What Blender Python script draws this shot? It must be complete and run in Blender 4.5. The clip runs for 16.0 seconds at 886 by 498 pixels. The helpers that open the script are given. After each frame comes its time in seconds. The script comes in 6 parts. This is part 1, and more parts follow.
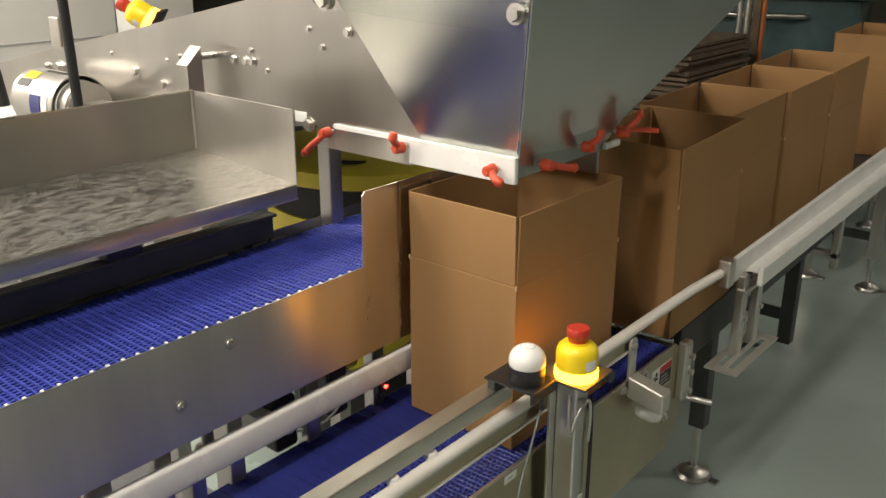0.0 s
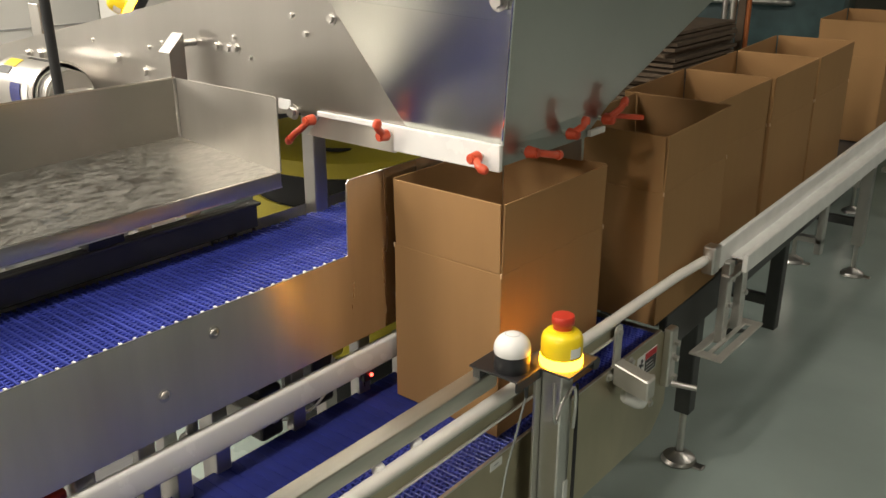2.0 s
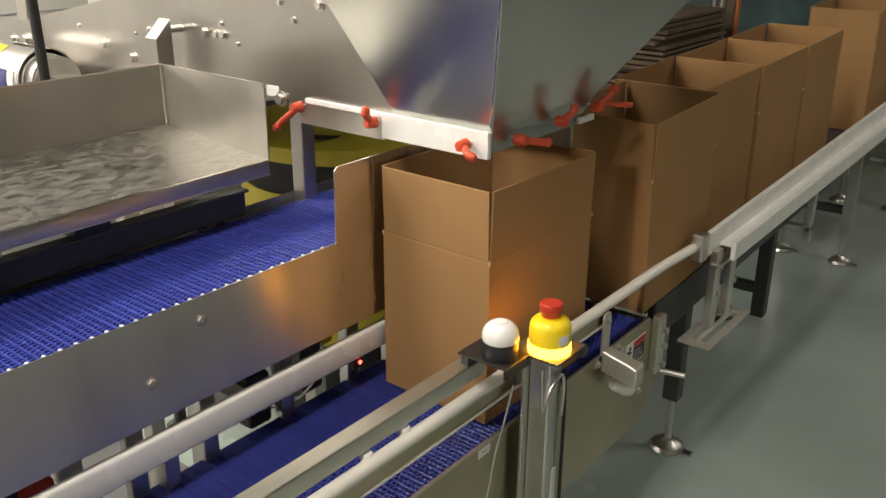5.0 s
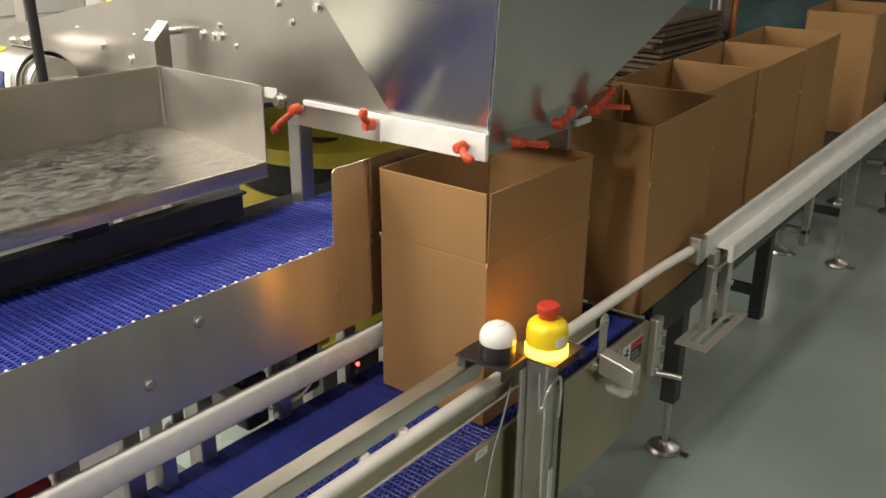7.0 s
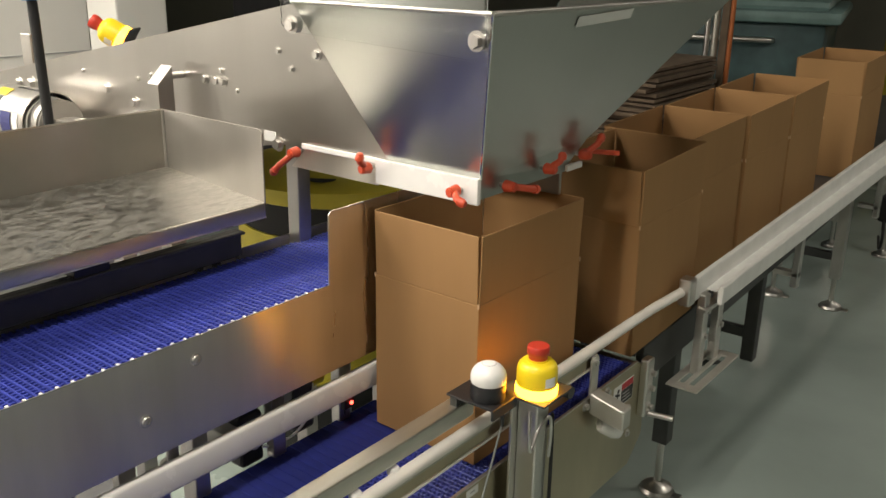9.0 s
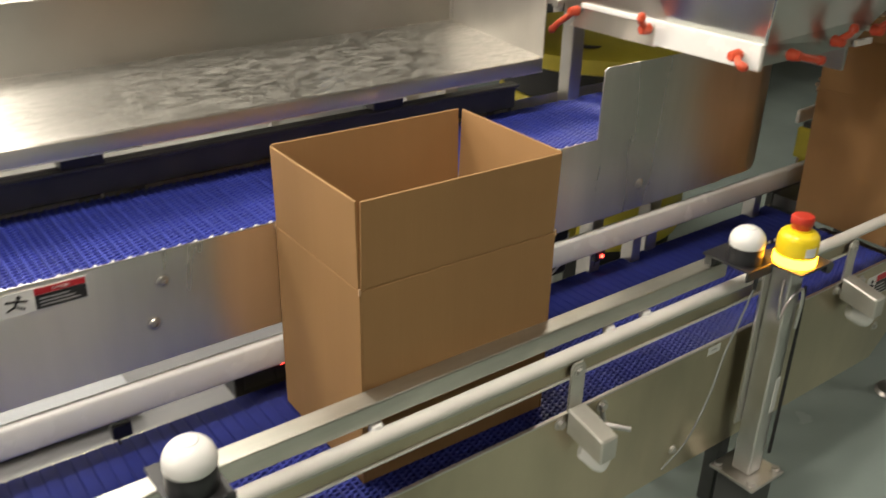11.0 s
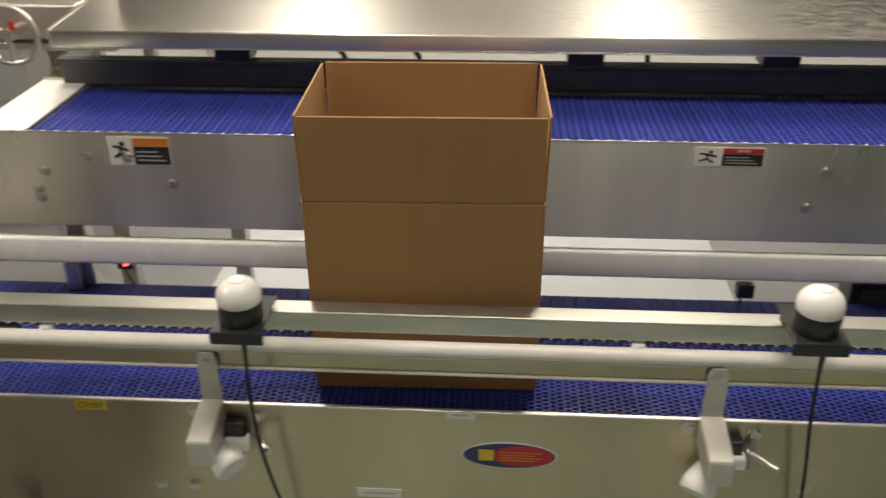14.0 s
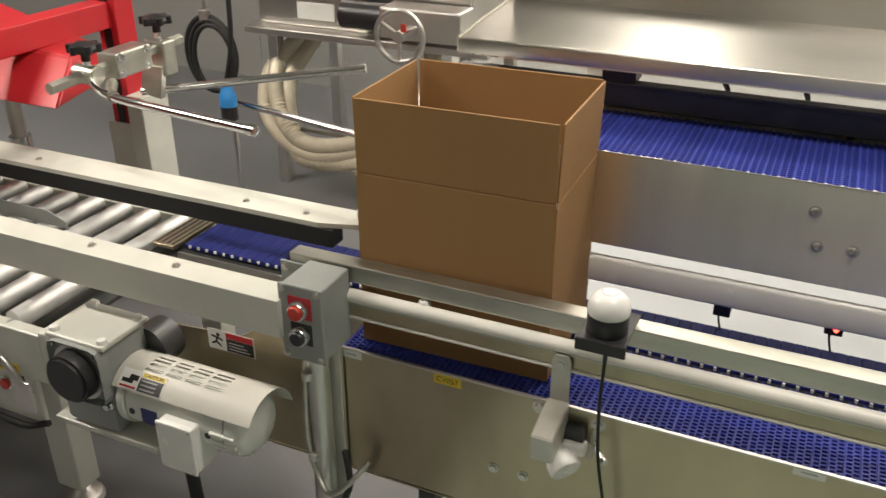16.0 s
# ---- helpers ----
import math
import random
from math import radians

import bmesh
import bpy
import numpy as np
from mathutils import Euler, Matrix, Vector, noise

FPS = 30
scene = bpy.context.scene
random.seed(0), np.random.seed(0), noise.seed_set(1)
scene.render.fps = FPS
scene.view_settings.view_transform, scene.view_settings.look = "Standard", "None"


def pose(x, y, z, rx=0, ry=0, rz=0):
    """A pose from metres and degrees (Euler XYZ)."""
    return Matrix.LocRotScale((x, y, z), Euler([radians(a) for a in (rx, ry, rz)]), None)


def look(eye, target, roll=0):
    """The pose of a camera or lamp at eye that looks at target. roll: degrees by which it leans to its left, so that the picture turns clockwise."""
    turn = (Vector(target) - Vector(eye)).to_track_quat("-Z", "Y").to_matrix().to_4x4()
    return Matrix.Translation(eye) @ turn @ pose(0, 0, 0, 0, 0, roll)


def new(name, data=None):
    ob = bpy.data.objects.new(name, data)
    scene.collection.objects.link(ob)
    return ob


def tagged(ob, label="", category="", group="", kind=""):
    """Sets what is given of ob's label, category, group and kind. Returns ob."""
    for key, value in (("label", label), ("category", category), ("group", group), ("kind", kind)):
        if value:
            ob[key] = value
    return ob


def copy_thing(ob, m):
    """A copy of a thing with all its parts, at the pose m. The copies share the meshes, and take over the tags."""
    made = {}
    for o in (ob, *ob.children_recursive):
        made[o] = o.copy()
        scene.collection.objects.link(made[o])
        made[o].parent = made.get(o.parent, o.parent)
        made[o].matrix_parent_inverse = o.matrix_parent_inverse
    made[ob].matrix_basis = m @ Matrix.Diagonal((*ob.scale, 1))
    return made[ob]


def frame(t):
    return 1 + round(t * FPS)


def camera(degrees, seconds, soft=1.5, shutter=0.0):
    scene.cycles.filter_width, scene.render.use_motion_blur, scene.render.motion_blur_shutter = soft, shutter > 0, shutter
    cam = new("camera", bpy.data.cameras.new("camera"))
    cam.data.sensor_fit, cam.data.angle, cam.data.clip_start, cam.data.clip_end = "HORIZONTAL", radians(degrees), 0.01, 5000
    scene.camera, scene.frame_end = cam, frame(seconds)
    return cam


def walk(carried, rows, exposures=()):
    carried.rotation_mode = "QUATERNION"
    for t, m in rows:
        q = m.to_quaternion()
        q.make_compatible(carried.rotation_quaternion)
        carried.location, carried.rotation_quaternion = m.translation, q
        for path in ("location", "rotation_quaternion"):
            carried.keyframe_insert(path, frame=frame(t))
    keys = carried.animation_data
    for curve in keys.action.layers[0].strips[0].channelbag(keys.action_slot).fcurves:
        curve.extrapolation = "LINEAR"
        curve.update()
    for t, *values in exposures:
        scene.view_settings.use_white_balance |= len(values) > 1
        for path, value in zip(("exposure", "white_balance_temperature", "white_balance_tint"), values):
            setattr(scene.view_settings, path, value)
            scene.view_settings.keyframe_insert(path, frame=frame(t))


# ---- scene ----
cam = camera(53.3, 16.0, shutter=0.4)
PATH = [
    (0, (0.0295, 0.1446, 1.6412), (-1.1693, 1.5979, 0.9699), 0.09),
    (0.5, (0.0203, 0.149, 1.6411), (-1.1657, 1.6131, 0.9705), 0.52),
    (1, (0.021, 0.1543, 1.6426), (-1.1426, 1.632, 0.9625), 0.92),
    (1.5, (0.0256, 0.1559, 1.6418), (-1.1354, 1.6287, 0.947), 0.55),
    (2, (0.0314, 0.1528, 1.642), (-1.14, 1.6151, 0.9425), 0.14),
    (2.5, (0.03, 0.1476, 1.6424), (-1.1416, 1.6077, 0.9385), 0.24),
    (3, (0.0296, 0.1464, 1.644), (-1.139, 1.6067, 0.9357), 0.24),
    (3.5, (0.0282, 0.1502, 1.6412), (-1.1341, 1.6136, 0.9288), 0.23),
    (4, (0.0293, 0.1537, 1.6404), (-1.1242, 1.6216, 0.9229), 0.4),
    (6.5, (0.0391, 0.1583, 1.6412), (-1.1079, 1.6242, 0.9093), 0.35),
    (7, (0.0371, 0.1549, 1.64), (-1.1098, 1.6272, 0.921), 0.5),
    (7.5, (0.0381, 0.153, 1.6413), (-1.1071, 1.6429, 0.9565), 0.72),
    (8, (0.0495, 0.142, 1.6432), (-1.0991, 1.6535, 1.0138), 0.69),
    (8.2, (0.0533, 0.1429, 1.6536), (-1.0982, 1.6523, 1.0244), 0.76),
    (10.5, (0.0965, 0.0316, 1.6638), (-1.2247, 1.3103, 0.8769), 1.18),
    (11, (0.0991, -0.0361, 1.6269), (-1.3333, 1.0483, 0.7481), 1.34),
    (11.5, (0.0798, -0.1132, 1.6037), (-1.3542, 0.9428, 0.6936), 1.93),
    (12, (0.1158, -0.1541, 1.5877), (-1.4311, 0.6943, 0.6456), 1.27),
    (12.5, (0.1882, -0.1629, 1.5904), (-1.4941, 0.3554, 0.6411), 1.5),
    (13, (0.2661, -0.1412, 1.591), (-1.4749, 0.0115, 0.6186), 0.28),
    (13.5, (0.3108, -0.1626, 1.587), (-1.4494, -0.1468, 0.6376), -0.08),
    (14, (0.3599, -0.2442, 1.5971), (-1.3944, -0.3596, 0.6438), -0.37),
    (14.5, (0.3997, -0.3167, 1.6083), (-1.3269, -0.6514, 0.6559), 0.05),
    (15, (0.4155, -0.3454, 1.6195), (-1.2485, -0.9153, 0.6674), -0.09),
    (15.5, (0.4299, -0.3631, 1.6091), (-1.2091, -1.0367, 0.6817), 0.06),
    (16, (0.4344, -0.3757, 1.6102), (-1.1873, -1.1145, 0.7024), -0.04),
]
EXPOSURES = [(0.0, 0.22, 6550, 10), (8.2, 0.24, 6550, 10), (10.5, 0.30, 6550, 10), (11.2, 0.36, 6550, 10), (12.0, 0.22, 6600, 10), (13.0, 0.08, 6700, 10), (14.5, 0.0, 6700, 10), (15.2, 0.0, 6600, 10), (16.0, 0.10, 6500, 10)]
walk(cam, [(t, look(eye, target, roll)) for t, eye, target, roll in PATH], EXPOSURES)

# ---- light ----
world = bpy.data.worlds.new("hall_air")
scene.world = world
world.use_nodes = True
world.node_tree.nodes["Background"].inputs[0].default_value = (0.9, 0.95, 1.0, 1)
world.node_tree.nodes["Background"].inputs[1].default_value = 0.02
CEILING = 3.6


def ceiling_lamp(x, y, power, size_x=0.25, size_y=1.3, z=CEILING - 0.16):
    """An area lamp just under the housing of a strip light."""
    lamp = bpy.data.lights.new("strip_light_glow", "AREA")
    lamp.shape, lamp.size, lamp.size_y = "RECTANGLE", size_x, size_y
    lamp.energy, lamp.color = power, (1.0, 0.922, 0.81)
    ob = new("strip_light_glow", lamp)
    ob.matrix_world = pose(x, y, z)
    return ob


LAMPS = [(-0.45, -4.4, 150), (-0.55, 0.05, 40), (1.5, 4.4, 24), (1.6, 10.4, 40)]
for lx, ly, power in LAMPS:
    ceiling_lamp(lx, ly, power)
# strip lights across the hall
CROSS_LAMPS = [(-2.9, -1.15, 50), (-2.9, 0.45, 50), (3.5, 1.15, 4), (3.5, -2.45, 9)]
for lx, ly, power in CROSS_LAMPS:
    ceiling_lamp(lx, ly, power, 1.3, 0.34)


# bright unseen lamps behind the sorting table, added in place of distant lights
ADDED_WALL_LAMPS = [(-1.55, 38), (0.65, 20)]
for ly, power in ADDED_WALL_LAMPS:
    lamp = ceiling_lamp(0, 0, power, 0.62, 0.75)
    lamp.matrix_world = pose(-4.10, ly, 2.20) @ pose(0, 0, 0, 0, -90, 0)


# ---- materials ----
def material(name, color, rough=0.5, metal=0.0, vary=0.12, scale=8.0, bump=0.05, bump_scale=120.0, stretch=(1, 1, 1), rough_vary=0.1,
             spec=0.5, coat=0.0, island=0.0):
    """A surface with stains at one scale, grain at another, and a fine relief."""
    m = bpy.data.materials.new(name)
    m.use_nodes = True
    nt = m.node_tree
    b = nt.nodes["Principled BSDF"]
    b.inputs["Metallic"].default_value = metal
    b.inputs["Specular IOR Level"].default_value = spec
    b.inputs["Coat Weight"].default_value = coat
    tc = nt.nodes.new("ShaderNodeTexCoord")
    mp = nt.nodes.new("ShaderNodeMapping")
    mp.inputs["Scale"].default_value = stretch
    nt.links.new(tc.outputs["Object"], mp.inputs["Vector"])
    n1 = nt.nodes.new("ShaderNodeTexNoise")
    n1.inputs["Scale"].default_value, n1.inputs["Detail"].default_value = scale, 6
    n2 = nt.nodes.new("ShaderNodeTexNoise")
    n2.inputs["Scale"].default_value, n2.inputs["Detail"].default_value = bump_scale, 3
    for n in (n1, n2):
        nt.links.new(mp.outputs[0], n.inputs["Vector"])
    mix = nt.nodes.new("ShaderNodeMix")
    mix.data_type = "RGBA"
    mix.inputs[6].default_value = (*[c * (1 - vary) for c in color], 1)
    mix.inputs[7].default_value = (*[min(1, c * (1 + vary)) for c in color], 1)
    ramp = nt.nodes.new("ShaderNodeMapRange")
    ramp.inputs[1].default_value, ramp.inputs[2].default_value = 0.3, 0.7
    nt.links.new(n1.outputs[0], ramp.inputs[0])
    nt.links.new(ramp.outputs[0], mix.inputs[0])
    out = mix.outputs[2]
    if island:
        info = nt.nodes.new("ShaderNodeObjectInfo")
        hsv = nt.nodes.new("ShaderNodeHueSaturation")
        rng = nt.nodes.new("ShaderNodeMapRange")
        rng.inputs[3].default_value, rng.inputs[4].default_value = 1 - island, 1 + island
        nt.links.new(info.outputs["Random"], rng.inputs[0])
        nt.links.new(rng.outputs[0], hsv.inputs["Value"])
        nt.links.new(out, hsv.inputs["Color"])
        out = hsv.outputs[0]
    nt.links.new(out, b.inputs["Base Color"])
    r = nt.nodes.new("ShaderNodeMapRange")
    r.inputs[3].default_value, r.inputs[4].default_value = max(0.02, rough - rough_vary), min(1, rough + rough_vary)
    nt.links.new(n1.outputs[0], r.inputs[0])
    nt.links.new(r.outputs[0], b.inputs["Roughness"])
    if bump:
        bp = nt.nodes.new("ShaderNodeBump")
        bp.inputs["Strength"].default_value, bp.inputs["Distance"].default_value = bump, 0.002
        nt.links.new(n2.outputs[0], bp.inputs["Height"])
        nt.links.new(bp.outputs[0], b.inputs["Normal"])
    return m


def brushed(m, across, amount=0.8):
    """Stretches the highlights of a metal across its grain."""
    nt = m.node_tree
    b = nt.nodes["Principled BSDF"]
    b.inputs["Anisotropic"].default_value = amount
    way = nt.nodes.new("ShaderNodeCombineXYZ")
    for k in range(3):
        way.inputs[k].default_value = across[k]
    nt.links.new(way.outputs[0], b.inputs["Tangent"])
    return m


def glowing(name, color, strength):
    m = material(name, color, 0.4, vary=0.02, bump=0)
    b = m.node_tree.nodes["Principled BSDF"]
    b.inputs["Emission Color"].default_value = (*color, 1)
    b.inputs["Emission Strength"].default_value = strength
    return m


def clear_plastic(name, color=(0.95, 0.97, 0.97), rough=0.05):
    m = bpy.data.materials.new(name)
    m.use_nodes = True
    b = m.node_tree.nodes["Principled BSDF"]
    b.inputs["Base Color"].default_value = (*color, 1)
    b.inputs["Roughness"].default_value = rough
    b.inputs["Transmission Weight"].default_value = 1.0
    b.inputs["IOR"].default_value = 1.28
    return m


STEEL = brushed(material("brushed_stainless_along", (0.80, 0.755, 0.695), 0.30, 1.0, 0.17, 5, 0.07, 160, (1, 1.1, 0.16), 0.12), (1, 0, 1), 0.85)
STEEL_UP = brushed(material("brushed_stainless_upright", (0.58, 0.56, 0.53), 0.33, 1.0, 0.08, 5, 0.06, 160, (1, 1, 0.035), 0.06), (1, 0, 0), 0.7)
# the mottled olive tint puts warm reflections into the steel's colour
STEEL_OUT = brushed(material("warm_reflection_stainless", (0.46, 0.405, 0.285), 0.31, 1.0, 0.26, 3.5, 0.05, 150, (1, 1, 0.45), 0.13), (1, 0, 1), 0.75)
# stainless whose colour is darkened for what it reflects
STEEL_DARK_REFLECT = material("dark_reflection_stainless", (0.22, 0.205, 0.19), 0.42, 1.0, 0.2, 4, 0.08, 120)
STEEL_TABLE = brushed(material("table_stainless", (0.60, 0.575, 0.53), 0.34, 1.0, 0.16, 4, 0.06, 160, (1, 0.35, 0.6), 0.10), (1, 0, 1), 0.85)
STEEL_PLAIN = material("bead_blasted_stainless", (0.60, 0.58, 0.55), 0.36, 1.0, 0.06, 12, 0.05, 300)
HOPPER_STEEL = material("dull_stainless_sheet", (0.50, 0.51, 0.48), 0.30, 1.0, 0.06, 2.5, 0.06, 150, (1, 1, 0.1), 0.06)
ZINC = material("pale_zinc_plated_steel", (0.58, 0.565, 0.51), 0.42, 0.65, 0.10, 18, 0.06, 200)
BAR = material("galvanised_bar", (0.50, 0.495, 0.44), 0.40, 1.0, 0.16, 25, 0.10, 200, (1, 0.2, 1))
ROLLER = material("zinc_roller", (0.66, 0.66, 0.65), 0.58, 0.85, 0.08, 30, 0.06, 200)
CHROME = material("chrome", (0.75, 0.75, 0.75), 0.12, 1.0, 0.03, 20, 0.0)
# near-black blue: the shade inside the belt openings, put into colour
BED = material("shaded_gap_blue_bed", (0.013, 0.016, 0.050), 0.6, 0.0, 0.2, 20, 0.05, 200)
BELT = material("blue_plastic_belt", (0.042, 0.058, 0.335), 0.33, 0.0, 0.18, 30, 0.10, 400, island=0.10)
BELT_FLAT = material("worn_blue_flat_belt", (0.018, 0.026, 0.170), 0.72, 0.0, 0.15, 20, 0.06, 300, spec=0.22, island=0.05)
WEAR = material("white_wear_plastic", (0.82, 0.82, 0.79), 0.38, 0.0, 0.06, 14, 0.06, 200)
RAIL = material("ivory_plastic_rail", (0.80, 0.77, 0.71), 0.32, 0.0, 0.06, 12, 0.05, 200)
CARD = material("brown_corrugated_card", (0.335, 0.190, 0.080), 0.78, 0.0, 0.07, 9, 0.16, 130, (1, 1, 0.12), 0.05, 0.25)
CARD_EDGE = material("cut_card_edge", (0.55, 0.37, 0.22), 0.85, 0.0, 0.15, 160, 0.1)
DARK = material("black_plastic", (0.018, 0.018, 0.020), 0.38, 0.0, 0.2, 20, 0.05, 200)
RUBBER = material("matt_black_rubber", (0.014, 0.014, 0.014), 0.7, 0.0, 0.2, 20, 0.05, 200)
BOARD = material("dark_grey_guard_board", (0.060, 0.060, 0.062), 0.38, 0.0, 0.2, 12, 0.05, 150)
# dark steel; below belts and conveyors its colour also holds the shade
SHADOWY = material("dark_and_shaded_steel", (0.060, 0.062, 0.060), 0.5, 0.3, 0.2, 12, 0.05, 150)
WHITE = material("white_gloss_plastic", (0.84, 0.83, 0.80), 0.25, 0.0, 0.03, 12, 0.02, 100)
PAINT = material("pale_grey_machine_paint", (0.60, 0.60, 0.54), 0.40, 0.0, 0.06, 10, 0.05, 90)
BOXGREY = material("grey_enamel_enclosure", (0.29, 0.305, 0.29), 0.38, 0.0, 0.06, 14, 0.05, 120)
COVER = material("pale_cover_paint", (0.62, 0.60, 0.54), 0.42, 0.0, 0.04, 10, 0.04, 90)
MOTORWHITE = material("white_motor_enamel", (0.72, 0.73, 0.68), 0.35, 0.0, 0.05, 14, 0.05, 90)
YELLOW = material("yellow_plastic", (0.95, 0.71, 0.02), 0.35, 0.0, 0.05, 14, 0.03, 100)
YELLOW_BIN = material("dusty_yellow_plastic", (0.55, 0.46, 0.04), 0.42, 0.0, 0.10, 8, 0.05, 90)
RED = material("red_plastic", (0.55, 0.045, 0.025), 0.36, 0.0, 0.08, 14, 0.03, 100)
ORANGE = material("orange_red_lever_plastic", (0.62, 0.085, 0.035), 0.38, 0.0, 0.08, 14, 0.03, 100)
REDPAINT = material("red_machine_paint", (0.52, 0.022, 0.030), 0.33, 0.0, 0.06, 6, 0.04, 90)
BLUE = material("blue_socket_plastic", (0.03, 0.22, 0.55), 0.35, 0.0, 0.05, 14)
GLOW = glowing("lit_amber_ring", (1.0, 0.37, 0.015), 20.0)
LED = glowing("red_indicator", (1.0, 0.05, 0.03), 9.0)
TUBE_GLOW = glowing("fluorescent_diffuser", (1.0, 0.95, 0.85), 3.0)
CLEAR = clear_plastic("clear_acrylic")
HOSE = material("cream_ribbed_hose", (0.56, 0.50, 0.38), 0.4, 0.0, 0.08, 20, 0.05, 100)
BAG = material("pale_film_bag", (0.72, 0.74, 0.70), 0.3, 0.0, 0.2, 30, 0.3, 40)
FLOOR = material("grey_green_epoxy_floor", (0.34, 0.405, 0.375), 0.24, 0.0, 0.16, 1.1, 0.05, 60, rough_vary=0.12)
FLOOR_GREY = material("slate_grey_sealed_floor", (0.165, 0.165, 0.172), 0.34, 0.0, 0.16, 1.3, 0.05, 60, rough_vary=0.12)
GREYWALL = material("grey_painted_block_wall", (0.30, 0.295, 0.28), 0.6, 0.0, 0.05, 2.0, 0.04, 40)
WALL = material("white_painted_panel_wall", (0.80, 0.79, 0.75), 0.55, 0.0, 0.04, 2.0, 0.04, 40)
# pale grey that holds the brightness of the lit floor
PALEMAT = material("pale_grey_lit_floor", (0.33, 0.345, 0.36), 0.5, 0.0, 0.04, 6, 0.03, 60)
DARKWALL = material("dim_olive_wall", (0.16, 0.155, 0.12), 0.7, 0.0, 0.12, 2.0, 0.04, 40)
CEIL = material("ceiling_panels", (0.45, 0.45, 0.42), 0.8, 0.0, 0.06, 2.0, 0.04, 40)
TEAL = material("scuffed_teal_tub_plastic", (0.045, 0.088, 0.092), 0.5, 0.0, 0.35, 7, 0.10, 60)
TEAL_LID = material("faded_teal_rim_plastic", (0.16, 0.25, 0.24), 0.5, 0.0, 0.2, 7, 0.06, 60)
COPPER = material("orange_painted_pipe", (0.42, 0.13, 0.04), 0.4, 0.2, 0.1, 14)
LABEL = material("white_label_paper", (0.78, 0.78, 0.75), 0.5, 0.0, 0.03, 30, 0.02)
LABEL_YELLOW = material("yellow_label_tape", (0.72, 0.52, 0.02), 0.45, 0.0, 0.05, 30, 0.02)
INK = material("black_ink", (0.015, 0.015, 0.015), 0.5, 0.0, 0.05, 30, 0.0)
INK_RED = material("red_ink", (0.50, 0.02, 0.03), 0.45, 0.0, 0.05, 30, 0.0)
INK_ORANGE = material("orange_ink", (0.62, 0.20, 0.03), 0.45, 0.0, 0.05, 30, 0.0)
INK_BLUE = material("navy_ink", (0.03, 0.035, 0.16), 0.45, 0.0, 0.05, 30, 0.0)
INK_GREY = material("grey_print", (0.40, 0.40, 0.40), 0.5, 0.0, 0.05, 30, 0.0)
BROWN_WOOD = material("weathered_card_sheets", (0.12, 0.085, 0.055), 0.85, 0.0, 0.25, 14, 0.1, 90)


def dusty_steel():
    """Brushed sheet with pale smears of powder and dark streaks where it was wiped."""
    m = brushed(material("powder_smeared_stainless", (0.46, 0.445, 0.41), 0.34, 1.0, 0.06, 3, 0.05, 160, (1, 0.03, 1), 0.05), (1, 0, 0))
    nt = m.node_tree
    b = nt.nodes["Principled BSDF"]
    tc = nt.nodes.new("ShaderNodeTexCoord")
    mp = nt.nodes.new("ShaderNodeMapping")
    mp.inputs["Scale"].default_value = (19, 7, 1)
    mp.inputs["Rotation"].default_value = (0, 0, 0.35)
    nt.links.new(tc.outputs["Object"], mp.inputs[0])
    n = nt.nodes.new("ShaderNodeTexNoise")
    n.inputs["Scale"].default_value, n.inputs["Detail"].default_value, n.inputs["Distortion"].default_value = 3.6, 15, 0.9
    n.inputs["Roughness"].default_value = 0.62
    nt.links.new(mp.outputs[0], n.inputs[0])
    sep = nt.nodes.new("ShaderNodeSeparateXYZ")
    nt.links.new(tc.outputs["Object"], sep.inputs[0])
    wide = nt.nodes.new("ShaderNodeTexNoise")
    wide.inputs["Scale"].default_value, wide.inputs["Detail"].default_value = 3.0, 4
    nt.links.new(tc.outputs["Object"], wide.inputs[0])
    along = nt.nodes.new("ShaderNodeMath")
    along.operation = "MULTIPLY_ADD"
    along.inputs[1].default_value = 1.6
    nt.links.new(wide.outputs[0], along.inputs[0])
    nt.links.new(sep.outputs["Y"], along.inputs[2])
    mr = nt.nodes.new("ShaderNodeMapRange")
    mr.inputs[1].default_value, mr.inputs[2].default_value = 0.40, 0.64
    nt.links.new(n.outputs[0], mr.inputs[0])
    mr2 = nt.nodes.new("ShaderNodeMapRange")
    mr2.inputs[1].default_value, mr2.inputs[2].default_value = 0.55, 1.15
    mr2.inputs[3].default_value = 0.10
    nt.links.new(along.outputs[0], mr2.inputs[0])
    mul = nt.nodes.new("ShaderNodeMath")
    mul.operation = "MULTIPLY"
    nt.links.new(mr.outputs[0], mul.inputs[0])
    nt.links.new(mr2.outputs[0], mul.inputs[1])
    half = nt.nodes.new("ShaderNodeMath")
    half.operation = "MULTIPLY"
    half.inputs[1].default_value = 0.62
    nt.links.new(mul.outputs[0], half.inputs[0])
    dust = nt.nodes.new("ShaderNodeBsdfDiffuse")
    dust.inputs[0].default_value = (0.27, 0.26, 0.235, 1)
    ms = nt.nodes.new("ShaderNodeMixShader")
    nt.links.new(half.outputs[0], ms.inputs[0])
    nt.links.new(b.outputs[0], ms.inputs[1])
    nt.links.new(dust.outputs[0], ms.inputs[2])
    nt.links.new(ms.outputs[0], nt.nodes["Material Output"].inputs[0])
    return m


DUSTY = dusty_steel()

# ---- building helpers ----
ORIGIN = {}


def thing(name, label, category, at=(0, 0, 0), group="", kind=""):
    ob = new(name)
    ob.location = at
    ob.empty_display_size = 0.05
    ORIGIN[ob] = Vector(at)
    return tagged(ob, label, category, group, kind)


